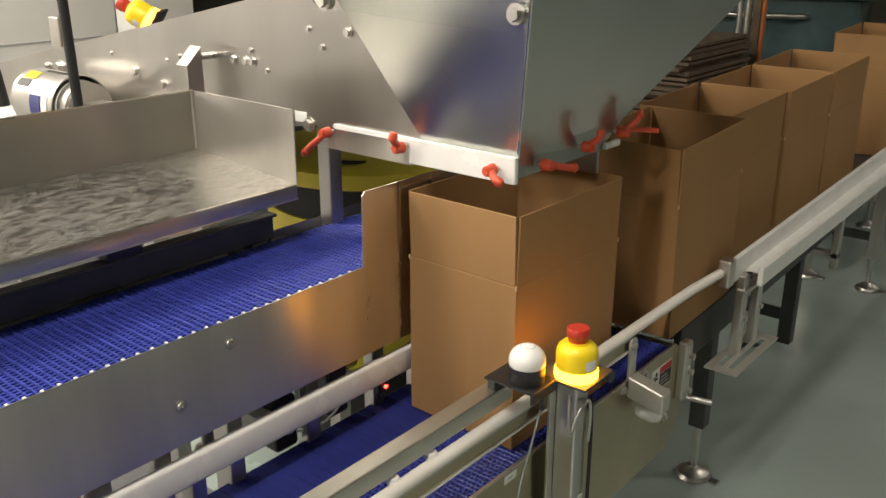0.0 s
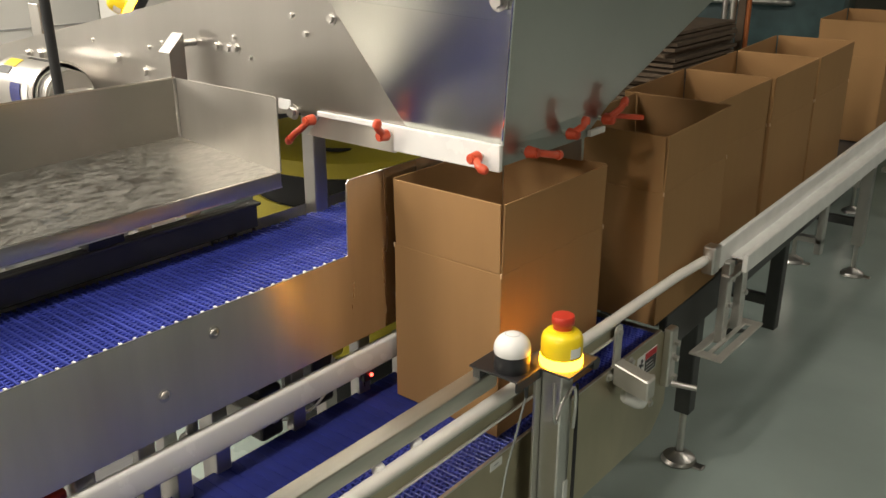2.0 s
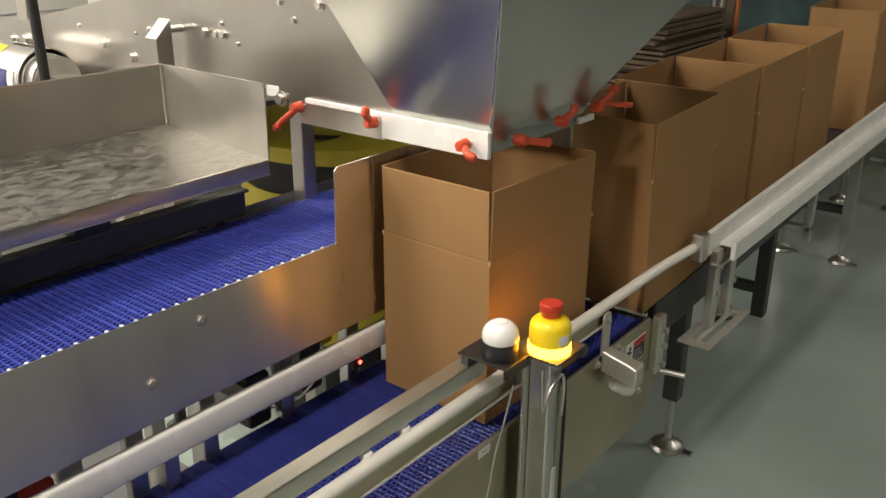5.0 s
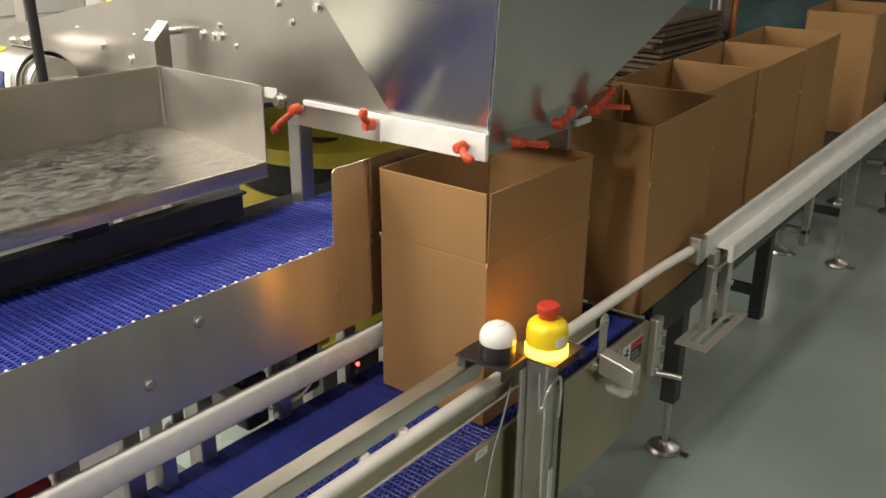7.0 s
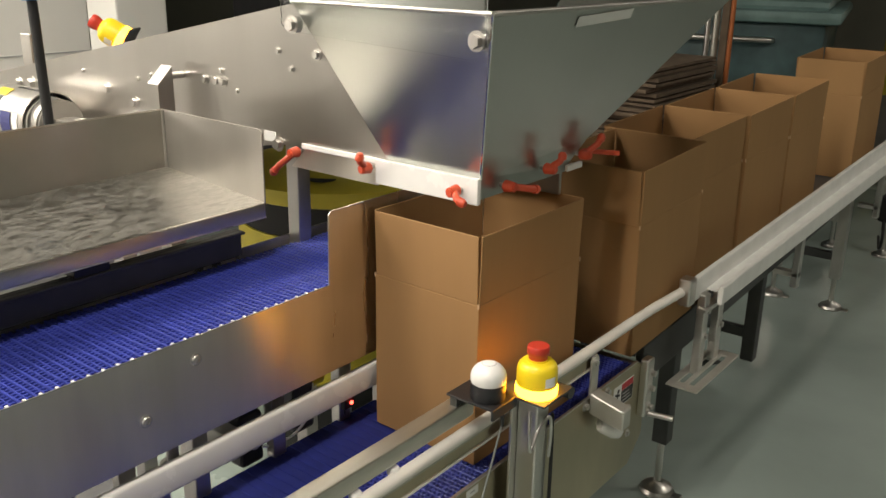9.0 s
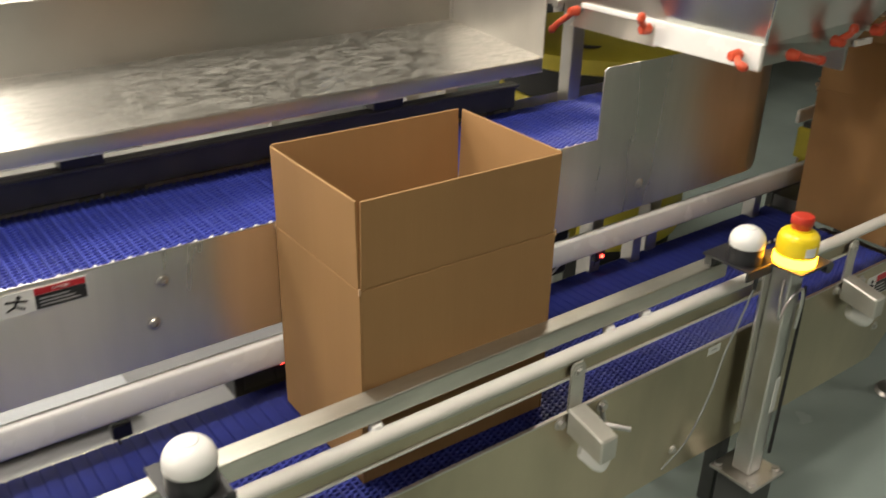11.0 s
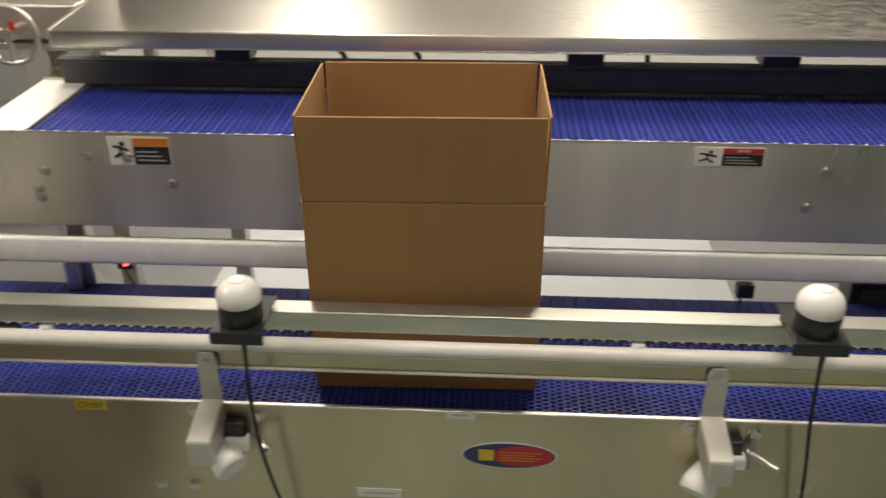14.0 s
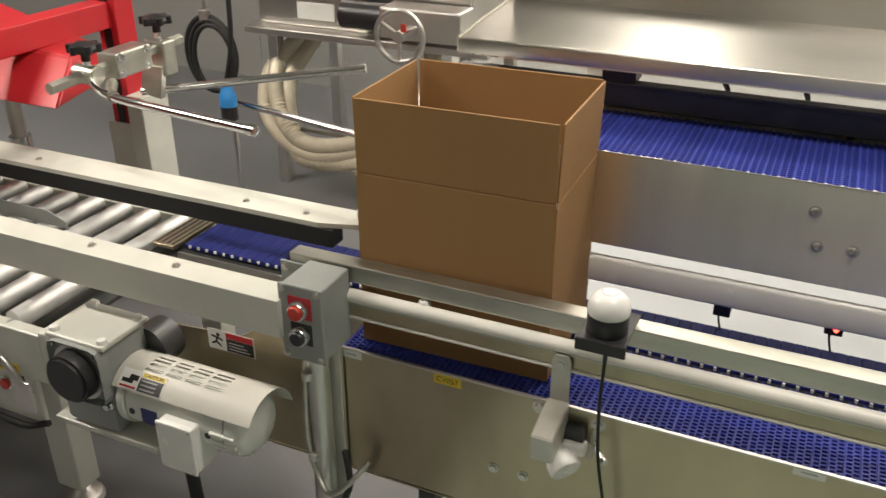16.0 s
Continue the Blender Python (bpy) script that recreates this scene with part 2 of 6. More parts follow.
def part(name, bm, mat, parent=None, label="", smooth=False, kind=""):
    """Links a bmesh, modelled in world space, as one mesh under a thing or a part."""
    base = ORIGIN.get(parent, Vector())
    bmesh.ops.translate(bm, verts=bm.verts, vec=-base)
    bmesh.ops.recalc_face_normals(bm, faces=bm.faces)
    me = bpy.data.meshes.new(name)
    bm.to_mesh(me)
    bm.free()
    mats = mat if isinstance(mat, (list, tuple)) else [mat]
    for mm in mats:
        me.materials.append(mm)
    if smooth:
        for p in me.polygons:
            p.use_smooth = True
        me.set_sharp_from_angle(angle=radians(38))
    ob = new(name, me)
    ob.parent = parent
    ORIGIN[ob] = base
    if label or kind:
        tagged(ob, label, kind=kind)
    return ob


def slab(x0, x1, y0, y1, z0, z1, bevel=0.0, bm=None, seg=2):
    own = bmesh.new()
    bmesh.ops.create_cube(own, size=1)
    for v in own.verts:
        v.co = ((x0 + x1) / 2 + v.co.x * (x1 - x0), (y0 + y1) / 2 + v.co.y * (y1 - y0), (z0 + z1) / 2 + v.co.z * (z1 - z0))
    if bevel:
        bmesh.ops.bevel(own, geom=own.edges[:], offset=bevel, segments=seg, affect="EDGES", profile=0.5)
    return join(bm, own)


def join(bm, own):
    if bm is None:
        return own
    me = bpy.data.meshes.new("scratch")
    own.to_mesh(me)
    own.free()
    bm.from_mesh(me)
    bpy.data.meshes.remove(me)
    return bm


def rod(a, b, r, r2=None, n=16, bm=None, bevel=0.0):
    own = bmesh.new()
    a, b = Vector(a), Vector(b)
    d = b - a
    bmesh.ops.create_cone(own, cap_ends=True, segments=n, radius1=r, radius2=r if r2 is None else r2, depth=d.length)
    if bevel:
        rim = [e for e in own.edges if len(e.link_faces) == 2 and any(len(f.verts) > 4 for f in e.link_faces)]
        bmesh.ops.bevel(own, geom=rim, offset=bevel, segments=2, affect="EDGES")
    m = Matrix.Translation((a + b) / 2) @ d.to_track_quat("Z", "Y").to_matrix().to_4x4()
    bmesh.ops.transform(own, matrix=m, verts=own.verts)
    return join(bm, own)


def lathe(profile, at=(0, 0, 0), n=28, axis=(0, 0, 1), bm=None):
    """A turned shape from (radius, height) pairs."""
    own = bmesh.new()
    rings = []
    for r, h in profile:
        if r < 1e-6:
            rings.append([own.verts.new((0, 0, h))])
        else:
            rings.append([own.verts.new((r * math.cos(2 * math.pi * k / n), r * math.sin(2 * math.pi * k / n), h)) for k in range(n)])
    for lo, hi in zip(rings, rings[1:]):
        for k in range(n):
            q = [lo[k % len(lo)], lo[(k + 1) % len(lo)], hi[(k + 1) % len(hi)], hi[k % len(hi)]]
            q = list(dict.fromkeys(q))
            if len(q) > 2:
                own.faces.new(q)
    for ring in (rings[0], rings[-1]):
        if len(ring) > 2:
            own.faces.new(ring)
    m = Matrix.Translation(at) @ Vector(axis).to_track_quat("Z", "Y").to_matrix().to_4x4()
    bmesh.ops.transform(own, matrix=m, verts=own.verts)
    return join(bm, own)


def sheet(points, offset, bm=None, bevel=0.0):
    """A flat polygon given thickness along offset."""
    own = bmesh.new()
    lo = [own.verts.new(p) for p in points]
    hi = [own.verts.new(Vector(p) + Vector(offset)) for p in points]
    own.faces.new(lo)
    own.faces.new(hi[::-1])
    n = len(points)
    for k in range(n):
        own.faces.new((lo[k], lo[(k + 1) % n], hi[(k + 1) % n], hi[k]))
    if bevel:
        bmesh.ops.bevel(own, geom=own.edges[:], offset=bevel, segments=1, affect="EDGES")
    return join(bm, own)


def smooth_path(points, steps=8):
    """Catmull-Rom through the points."""
    p = [Vector(q) for q in points]
    p = [2 * p[0] - p[1]] + p + [2 * p[-1] - p[-2]]
    out = []
    for a, b, c, d in zip(p, p[1:], p[2:], p[3:]):
        for k in range(steps):
            t = k / steps
            out.append(0.5 * (2 * b + (c - a) * t + (2 * a - 5 * b + 4 * c - d) * t * t + (3 * b - a - 3 * c + d) * t ** 3))
    return out + [p[-2]]


def pipe(points, r, n=10, bm=None, ribs=0.0):
    own = bmesh.new()
    pts = [Vector(q) for q in points]
    rings = []
    up = Vector((0.13, 0.21, 0.97))
    for k, q in enumerate(pts):
        d = (pts[min(k + 1, len(pts) - 1)] - pts[max(k - 1, 0)]).normalized()
        s = d.cross(up)
        if s.length < 1e-3:
            s = d.cross(Vector((1, 0, 0)))
        s.normalize()
        u = s.cross(d).normalized()
        up = u
        rr = r * (1 + ribs * (k % 2))
        rings.append([own.verts.new(q + s * rr * math.cos(2 * math.pi * j / n) + u * rr * math.sin(2 * math.pi * j / n)) for j in range(n)])
    for a, b in zip(rings, rings[1:]):
        for j in range(n):
            own.faces.new((a[j], a[(j + 1) % n], b[(j + 1) % n], b[j]))
    own.faces.new(rings[0])
    own.faces.new(rings[-1])
    return join(bm, own)


def bolt(at, axis, r=0.008, h=0.006, bm=None):
    """A hex head on a washer."""
    at, axis = Vector(at), Vector(axis).normalized()
    bm = rod(at, at + axis * 0.0015, r * 1.5, n=14, bm=bm)
    return rod(at + axis * 0.0015, at + axis * (0.0015 + h), r, n=6, bm=bm)


def button_screw(at, axis, r=0.011, bm=None):
    at, axis = Vector(at), Vector(axis).normalized()
    return lathe([(r * 1.35, 0), (r * 1.35, 0.001), (r, 0.0012), (r * 0.9, 0.004), (r * 0.5, 0.0055), (r * 0.45, 0.003), (0, 0.003)], at, 16, axis, bm)


def letters(text, size, m, mat, parent, name="lettering"):
    """Raised print in the built-in font, flattened into a mesh."""
    cu = bpy.data.curves.new(name, "FONT")
    cu.body, cu.size, cu.extrude, cu.resolution_u = text, size, 0.0003, 2
    cu.align_x = "CENTER"
    cu.align_y = "CENTER"
    tmp = new(name, cu)
    dg = bpy.context.evaluated_depsgraph_get()
    me = bpy.data.meshes.new_from_object(tmp.evaluated_get(dg))
    bpy.data.objects.remove(tmp)
    me.materials.clear()
    me.materials.append(mat)
    me.transform(Matrix.Translation(-ORIGIN.get(parent, Vector())) @ m)
    ob = new(name, me)
    ob.parent = parent
    ORIGIN[ob] = ORIGIN.get(parent, Vector())
    return ob


# Text that faces +x reads with its x axis along world +y.
FACE_X = Matrix(((0, 0, 1, 0), (1, 0, 0, 0), (0, 1, 0, 0), (0, 0, 0, 1)))


def face_plate(x, y0, y1, z0, z1, t=0.0008, bm=None):
    """A thin plate on a face that looks along +x."""
    return slab(x, x + t, y0, y1, z0, z1, 0, bm)


def warning_sign(x, y0, y1, z0, z1, header, group="warning labels on the conveyor", words="", label=""):
    """A sticker of two fields: a pictogram on white, and a black field under a coloured header."""
    s = thing("warning_label", label or "white and black safety sticker on the steel side", "safety label", (x, y0, z0), group)
    w = y1 - y0
    part("backing", face_plate(x, y0, y1, z0, z1), LABEL, s)
    ys = y0 + w * 0.40
    h = z1 - z0
    part("text_field", face_plate(x + 0.0008, ys, y1 - w * 0.02, z0 + h * 0.04, z1 - h * 0.34, 0.0006), INK, s, "black text field")
    part("header", face_plate(x + 0.0008, ys, y1 - w * 0.02, z1 - h * 0.32, z1 - h * 0.04, 0.0006), header, s, "coloured header bar")
    bm = None
    for k in range(3):
        zz = z0 + h * (0.16 + 0.15 * k)
        bm = face_plate(x + 0.0014, ys + w * 0.05, y1 - w * (0.10 + 0.06 * k), zz, zz + h * 0.05, 0.0004, bm)
    part("text_bar", bm, INK_GREY, s)
    cy, cz = y0 + w * 0.20, z0 + h * 0.5
    bm = rod((x + 0.0008, cy + w * 0.03, cz + h * 0.26), (x + 0.0016, cy + w * 0.03, cz + h * 0.26), h * 0.09, n=12)
    for a, b in (((0.0, 0.16), (-0.02, -0.10)), ((-0.01, 0.12), (0.12, 0.02)), ((0.0, 0.12), (-0.12, 0.16)), ((-0.02, -0.10), (0.08, -0.30)), ((-0.02, -0.10), (-0.12, -0.24))):
        pa, pb = Vector((0, cy + a[0] * w, cz + a[1] * h)), Vector((0, cy + b[0] * w, cz + b[1] * h))
        side = (pb - pa).normalized().cross(Vector((1, 0, 0))) * h * 0.045
        pts = [q + Vector((x + 0.0008, 0, 0)) for q in (pa + side, pb + side, pb - side, pa - side)]
        bm = sheet(pts, (0.0006, 0, 0), bm)
    part("pictogram", bm, INK, s)
    if words:
        letters(words, h * 0.17, Matrix.Translation((x + 0.0016, (ys + y1) / 2, z1 - h * 0.18)) @ FACE_X, LABEL, s, "header_lettering")
    return s

# ---- the hall ----
BELT_Z = 0.625          # box conveyor
PACK_Z = 0.990          # packing belt
FACE = -0.823           # outer side of the box conveyor
PLATE = -1.172          # front of the packing conveyor

floor = part("floor", slab(-1.32, 6, -1.10, 13, -0.05, 0), FLOOR)
for nm, box in (("floor_machine_bay", (-9, -1.32, -1.10, 1.50)), ("floor_near", (-9, 6, -9, -1.10))):
    f = part(nm, slab(box[0], box[1], box[2], box[3], -0.05, 0), FLOOR_GREY)
    tagged(f, "slate grey sealed concrete floor", "floor", kind="structure")
f = part("floor_far", slab(-9, -1.32, 1.50, 13, -0.05, 0), FLOOR)
tagged(f, "grey-green glossy epoxy floor behind the feed line", "floor", kind="structure")
tagged(floor, "grey-green glossy epoxy factory floor", "floor", kind="structure")
west = part("wall_west", slab(-4.4, -4.2, -2.43, 2.75, 0, CEILING), WALL)
tagged(west, "white panelled factory wall", "wall", kind="structure")
grey_west = part("wall_west_grey", slab(-4.4, -4.2, -9, -2.43, 0, CEILING), GREYWALL)
tagged(grey_west, "grey painted factory wall behind the machines", "wall", kind="structure")
for k in range(5):
    seam = part("wall_joint", slab(-4.2, -4.196, -2.42, 2.75, 0.55 + 0.6 * k, 0.556 + 0.6 * k), INK_GREY, west)
part("baseboard", slab(-4.2, -4.185, -2.42, 2.75, 0, 0.12, 0.004), PAINT, west)
west2 = part("wall_west_far", slab(-6.2, -6.0, 2.75, 13, 0, CEILING), DARKWALL)
tagged(west2, "dim olive factory wall behind the stacked goods", "wall", kind="structure")
jamb = part("wall_return", slab(-6.0, -4.2, 2.65, 2.75, 0, CEILING), DARKWALL)
tagged(jamb, "dim return of the factory wall", "wall", kind="structure")
for nm, box in (("wall_north", (-6.2, 6.2, 13, 13.2)), ("wall_south", (-9, 6.2, -9.2, -9)), ("wall_east", (6, 6.2, -9, 13))):
    w = part(nm, slab(box[0], box[1], box[2], box[3], 0, CEILING), DARKWALL)
    tagged(w, "dim olive factory wall", "wall", kind="structure")
ceil = part("ceiling", slab(-9, 6.2, -9.2, 13.2, CEILING, CEILING + 0.1), CEIL)
tagged(ceil, "grey factory ceiling", "ceiling", kind="structure")
column = thing("column", "pale square column beside the white wall", "column", (-3.75, 2.62, 0), kind="structure")
part("shaft", slab(-3.86, -3.62, 2.45, 2.72, 0, CEILING, 0.01), WALL, column)
for lx, ly, power in LAMPS:
    s = thing("strip_light", "white fluorescent strip light under the ceiling", "ceiling light", (lx, ly, CEILING), "ceiling strip lights")
    part("housing", slab(lx - 0.15, lx + 0.15, ly - 0.7, ly + 0.7, CEILING - 0.10, CEILING, 0.008), WHITE, s)
    part("diffuser", slab(lx - 0.11, lx + 0.11, ly - 0.66, ly + 0.66, CEILING - 0.135, CEILING - 0.10, 0.012), TUBE_GLOW, s)
for lx, ly, power in CROSS_LAMPS:
    s = thing("strip_light", "white fluorescent strip light across the hall ceiling", "ceiling light", (lx, ly, CEILING), "ceiling strip lights")
    part("housing", slab(lx - 0.72, lx + 0.72, ly - 0.27, ly + 0.27, CEILING - 0.10, CEILING, 0.008), WHITE, s)
    part("diffuser", slab(lx - 0.68, lx + 0.68, ly - 0.23, ly + 0.23, CEILING - 0.135, CEILING - 0.10, 0.012), TUBE_GLOW, s)


# housings for the added lamps, out of view on the wall
for ly, power in ADDED_WALL_LAMPS:
    s = thing("wall_light", "unseen luminaire added on the panelled wall", "wall light", (-4.2, ly, 2.0), "wall luminaires")
    part("housing", slab(-4.20, -4.13, ly - 0.42, ly + 0.42, 1.84, 2.56, 0.01), WHITE, s)
    part("diffuser", slab(-4.13, -4.115, ly - 0.37, ly + 0.37, 1.89, 2.51, 0.006), TUBE_GLOW, s)


# ---- belts ----
def belt_row_mesh(name, width, pitch, fingers, mat, gap=0.3, thick=0.012, depth=0.006, ribbed=False):
    """One hinged row: open hinge bars that carry raised fingers, or a solid rib and one row of fingers."""
    bm = bmesh.new()
    if not gap:
        slab(0, width, -pitch * 0.485, pitch * 0.485, -thick, -0.0006, 0.0012, bm, 1)
    else:
        w = width / fingers
        rows = ((-0.30, 0.06), (0.16, 0.50)) if ribbed else ((-0.46, 0.04), (0.00, 0.47))
        if ribbed:
            slab(0, width, -0.47 * pitch, -0.29 * pitch, -depth, 0, 0.0010, bm, 1)
            slab(0, width, 0.05 * pitch, 0.17 * pitch, -depth, -0.0006, 0.0008, bm, 1)
        else:
            for y in (-0.40, 0.06, 0.45):
                slab(0, width, (y - 0.05) * pitch, (y + 0.05) * pitch, -thick, -depth * 0.7, 0, bm)
        for row, (y0, y1) in enumerate(rows):
            for k in range(fingers - row):
                x0 = (k + row * 0.5) * w + w * gap / 2
                own = slab(x0, x0 + w * (1 - gap), y0 * pitch, y1 * pitch, -depth, -0.0024 if ribbed else 0)
                bmesh.ops.delete(own, geom=[f for f in own.faces if f.normal.z < -0.9], context="FACES")
                join(bm, own)
    me = bpy.data.meshes.new(name)
    bm.to_mesh(me)
    bm.free()
    me.materials.append(mat)
    return me


def belt_rows(parent, x0, z, y0, y1, pitch, me, name="belt_link"):
    base = ORIGIN[parent]
    for k in range(int((y1 - y0) / pitch)):
        ob = new(name, me)
        ob.parent = parent
        ob.location = Vector((x0, y0 + pitch * (k + 0.5), z)) - base


def leveling_foot(parent, x, y, top, pole=0.011, tab=1):
    part("levelling_screw", rod((x, y, 0.03), (x, y, top), pole, n=12), STEEL_PLAIN, parent)
    part("foot", lathe([(0.052, 0), (0.056, 0.006), (0.050, 0.018), (0.028, 0.028), (0.018, 0.040), (0, 0.040)], (x, y, 0), 24), STEEL_PLAIN, parent, smooth=True)
    part("foot_tab", slab(x + 0.03, x + 0.085, y - 0.016, y + 0.016, 0.001, 0.008, 0.003), STEEL_PLAIN, parent)


# ---- packing conveyor with the upper blue belt ----
pack = thing("packing_conveyor", "stainless packing conveyor with a blue modular belt", "conveyor", (-1.35, 0.3, 0))
prof = [(-1.258, 0.800), (-1.258, 0.998), (1.345, 0.998), (1.348, 1.150), (1.356, 1.157), (1.918, 1.157), (1.918, 0.802)]
front = part("front_panel", sheet([(PLATE, y, z) for y, z in prof], (-0.003, 0, 0)), STEEL, pack, "brushed stainless front panel with a raised end")
bend = [(PLATE - 0.07 * (1 - math.cos(radians(a))), 1.918 + 0.10 * math.sin(radians(a)), 0.802 + (0.05 * (a / 60.0) ** 2)) for a in range(0, 61, 10)]
bm = bmesh.new()
lo_, hi_ = [bm.verts.new(q) for q in bend], [bm.verts.new((q[0], q[1], 1.157)) for q in bend]
for k in range(len(bend) - 1):
    bm.faces.new((lo_[k], lo_[k + 1], hi_[k + 1], hi_[k]))
bmesh.ops.solidify(bm, geom=bm.faces[:], thickness=0.003)
part("curved_end", bm, STEEL, pack, "stainless end rolled inwards", smooth=True)
part("bottom_flange", slab(PLATE - 0.035, PLATE - 0.003, -1.25, 1.82, 0.797, 0.801), STEEL, pack)
part("back_panel", slab(-1.497, -1.494, -1.258, 1.93, 0.80, 1.0), STEEL, pack)
# bed colour includes the shade under the belt
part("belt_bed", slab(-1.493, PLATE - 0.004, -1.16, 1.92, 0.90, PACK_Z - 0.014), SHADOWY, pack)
part("end_plate", slab(-1.493, PLATE - 0.004, -1.258, -1.150, 0.990, 0.996, 0.002), WEAR, pack, "white plastic transfer plate")
part("end_cover", slab(-1.493, PLATE - 0.004, -1.258, -1.254, 0.80, 0.990), STEEL, pack)
bm = None
for k in range(92):
    y = -1.140 + k * 0.027
    if y < 1.335:
        bm = slab(PLATE - 0.014, PLATE - 0.0035, y - 0.0024, y + 0.0024, 0.985, 0.9955, 0, bm)
part("belt_edge_tooth", bm, WEAR, pack, "white hinge ends along the belt edge", kind="stuff")
part("edge_strip", slab(PLATE - 0.0005, PLATE + 0.0010, -1.14, 1.340, 0.9966, 0.9987), STEEL_PLAIN, pack)
for y, z in ((1.005, 0.953), (0.893, 0.875), (0.360, 0.946), (0.338, 0.873), (-0.365, 0.943), (-0.351, 0.875), (-0.290, 0.877), (-0.205, 0.866),
             (-1.03, 0.950), (-0.95, 0.950), (-1.12, 0.918), (-0.87, 0.895), (-1.14, 0.880), (-1.14, 0.86), (1.50, 0.862)):
    part("panel_screw", button_screw((PLATE, y, z), (1, 0, 0), 0.009), STEEL_PLAIN, pack, smooth=True)
for y in (-1.12, 0.76, 1.65):
    for x in (-1.25, -1.45):
        part("leg", slab(x - 0.02, x + 0.02, y - 0.02, y + 0.02, 0.08, 0.80, 0.004), STEEL_PLAIN, pack)
        leveling_foot(pack, x, y, 0.09)
# lower drive parts that hang under the panel
for y in (0.86, 1.02, 1.22, 1.42):
    part("hanger", slab(-1.250, -1.225, y, y + 0.035, 0.62, 0.80, 0.003), STEEL_PLAIN, pack)
part("cross_member", slab(-1.45, -1.21, 1.10, 1.14, 0.68, 0.73, 0.004), PAINT, pack)
part("standoff", rod((-1.235, 0.98, 0.74), (-1.235, 0.98, 0.80), 0.012), STEEL_PLAIN, pack)
part("standoff", lathe([(0.026, 0), (0.026, 0.012), (0.012, 0.02), (0.012, 0.03)], (-1.235, 0.98, 0.715), 16), STEEL_PLAIN, pack)

for y0, z0 in ((1.33, 0.635), (1.18, 0.62)):
    s = thing("bearing_block", "black flange bearing block beside the lower belt", "bearing", (-1.26, y0, z0), "bearings under the packing conveyor")
    part("housing", slab(-1.29, -1.245, y0 - 0.03, y0 + 0.03, z0, z0 + 0.12, 0.008), DARK, s)
    part("cap", rod((-1.245, y0, z0 + 0.06), (-1.232, y0, z0 + 0.06), 0.02, bevel=0.003), STEEL_PLAIN, s)
red_clip = thing("valve_handle", "dark red handle under the packing conveyor", "handle", (-1.26, 0.70, 0.72))
part("lever", slab(-1.268, -1.245, 0.66, 0.735, 0.715, 0.74, 0.006), RED, red_clip)
part("pivot", rod((-1.256, 0.66, 0.70), (-1.256, 0.66, 0.755), 0.016), DARK, red_clip)
part("bracket", slab(-1.275, -1.242, 0.625, 0.665, 0.70, 0.80, 0.003), SHADOWY, red_clip)
for y, z in ((1.47, 0.64), (1.62, 0.66)):
    s = thing("yellow_guard", "yellow plastic guard block under the packing conveyor", "guard", (-1.40, y, z), "yellow guards")
    part("block", slab(-1.43, -1.37, y - 0.05, y + 0.05, z, z + 0.15, 0.012), YELLOW_BIN, s)
ysen = thing("yellow_sensor", "yellow safety sensor block on a dark bracket", "sensor", (-1.36, 2.52, 0.7))
part("body", slab(-1.385, -1.335, 2.495, 2.545, 0.665, 0.765, 0.006), YELLOW_BIN, ysen)
part("cap", slab(-1.375, -1.345, 2.505, 2.535, 0.765, 0.782, 0.003), DARK, ysen)
part("stem", rod((-1.36, 2.52, 0.02), (-1.36, 2.52, 0.665), 0.012), YELLOW_BIN, ysen, smooth=True)
part("base", lathe([(0.05, 0), (0.05, 0.012), (0.012, 0.02)], (-1.36, 2.52, 0), 20), DARK, ysen)
cab = thing("sensor_cable", "thin white cable looping under the rail", "cable", (-1.25, 1.25, 0.63))
part("sheath", pipe(smooth_path([(-1.25, 1.36, 0.74), (-1.235, 1.34, 0.69), (-1.23, 1.29, 0.655), (-1.24, 1.24, 0.645), (-1.25, 1.20, 0.65)]), 0.003), WEAR, cab, smooth=True)

# guard board behind the packing belt and the table over it
board = thing("guard_board", "dark grey plastic board along the blue belt", "guard", (-1.48, 0.1, 1.0))
part("board", slab(-1.490, -1.470, -1.20, 1.362, 0.992, 1.054, 0.003), BOARD, board)
part("lip", slab(-1.472, -1.455, -1.20, 1.362, 1.046, 1.054, 0.003), BOARD, board)
table = thing("sorting_table", "stainless sorting pan smeared with white powder", "table", (-1.6, 0.1, 1.1))
part("tray", sheet([(-1.398, -1.170, 1.131), (-1.398, 1.372, 1.131), (-1.745, 1.372, 1.156), (-1.745, -1.170, 1.156)], (0, 0, -0.003)), DUSTY, table, "powder-smeared brushed steel tray")
part("front_edge", slab(-1.400, -1.392, -1.170, 1.372, 1.098, 1.1305, 0.0035), STEEL_TABLE, table, smooth=True)
part("front_return", slab(-1.43, -1.392, -1.170, 1.372, 1.096, 1.099), STEEL, table)
part("back_wall", slab(-1.748, -1.745, -1.170, 1.372, 1.10, 1.294), STEEL_TABLE, table)
part("back_wall_hem", slab(-1.749, -1.743, -1.170, 1.372, 1.294, 1.2975, 0.001), STEEL, table)
part("corner_weld", rod((-1.743, 1.368, 1.156), (-1.743, 1.368, 1.295), 0.004, n=8), STEEL_PLAIN, table)
endw = [(-1.393, 1.13), (-1.393, 1.286), (-1.400, 1.293), (-1.745, 1.296), (-1.745, 1.13)]
part("end_wall", sheet([(x, 1.370, z) for x, z in endw], (0, 0.003, 0)), STEEL_TABLE, table)
part("left_edge", sheet([(-1.395, -1.174, 1.10), (-1.395, -1.174, 1.135), (-1.745, -1.174, 1.160), (-1.745, -1.174, 1.10)], (0, 0.005, 0)), STEEL, table)
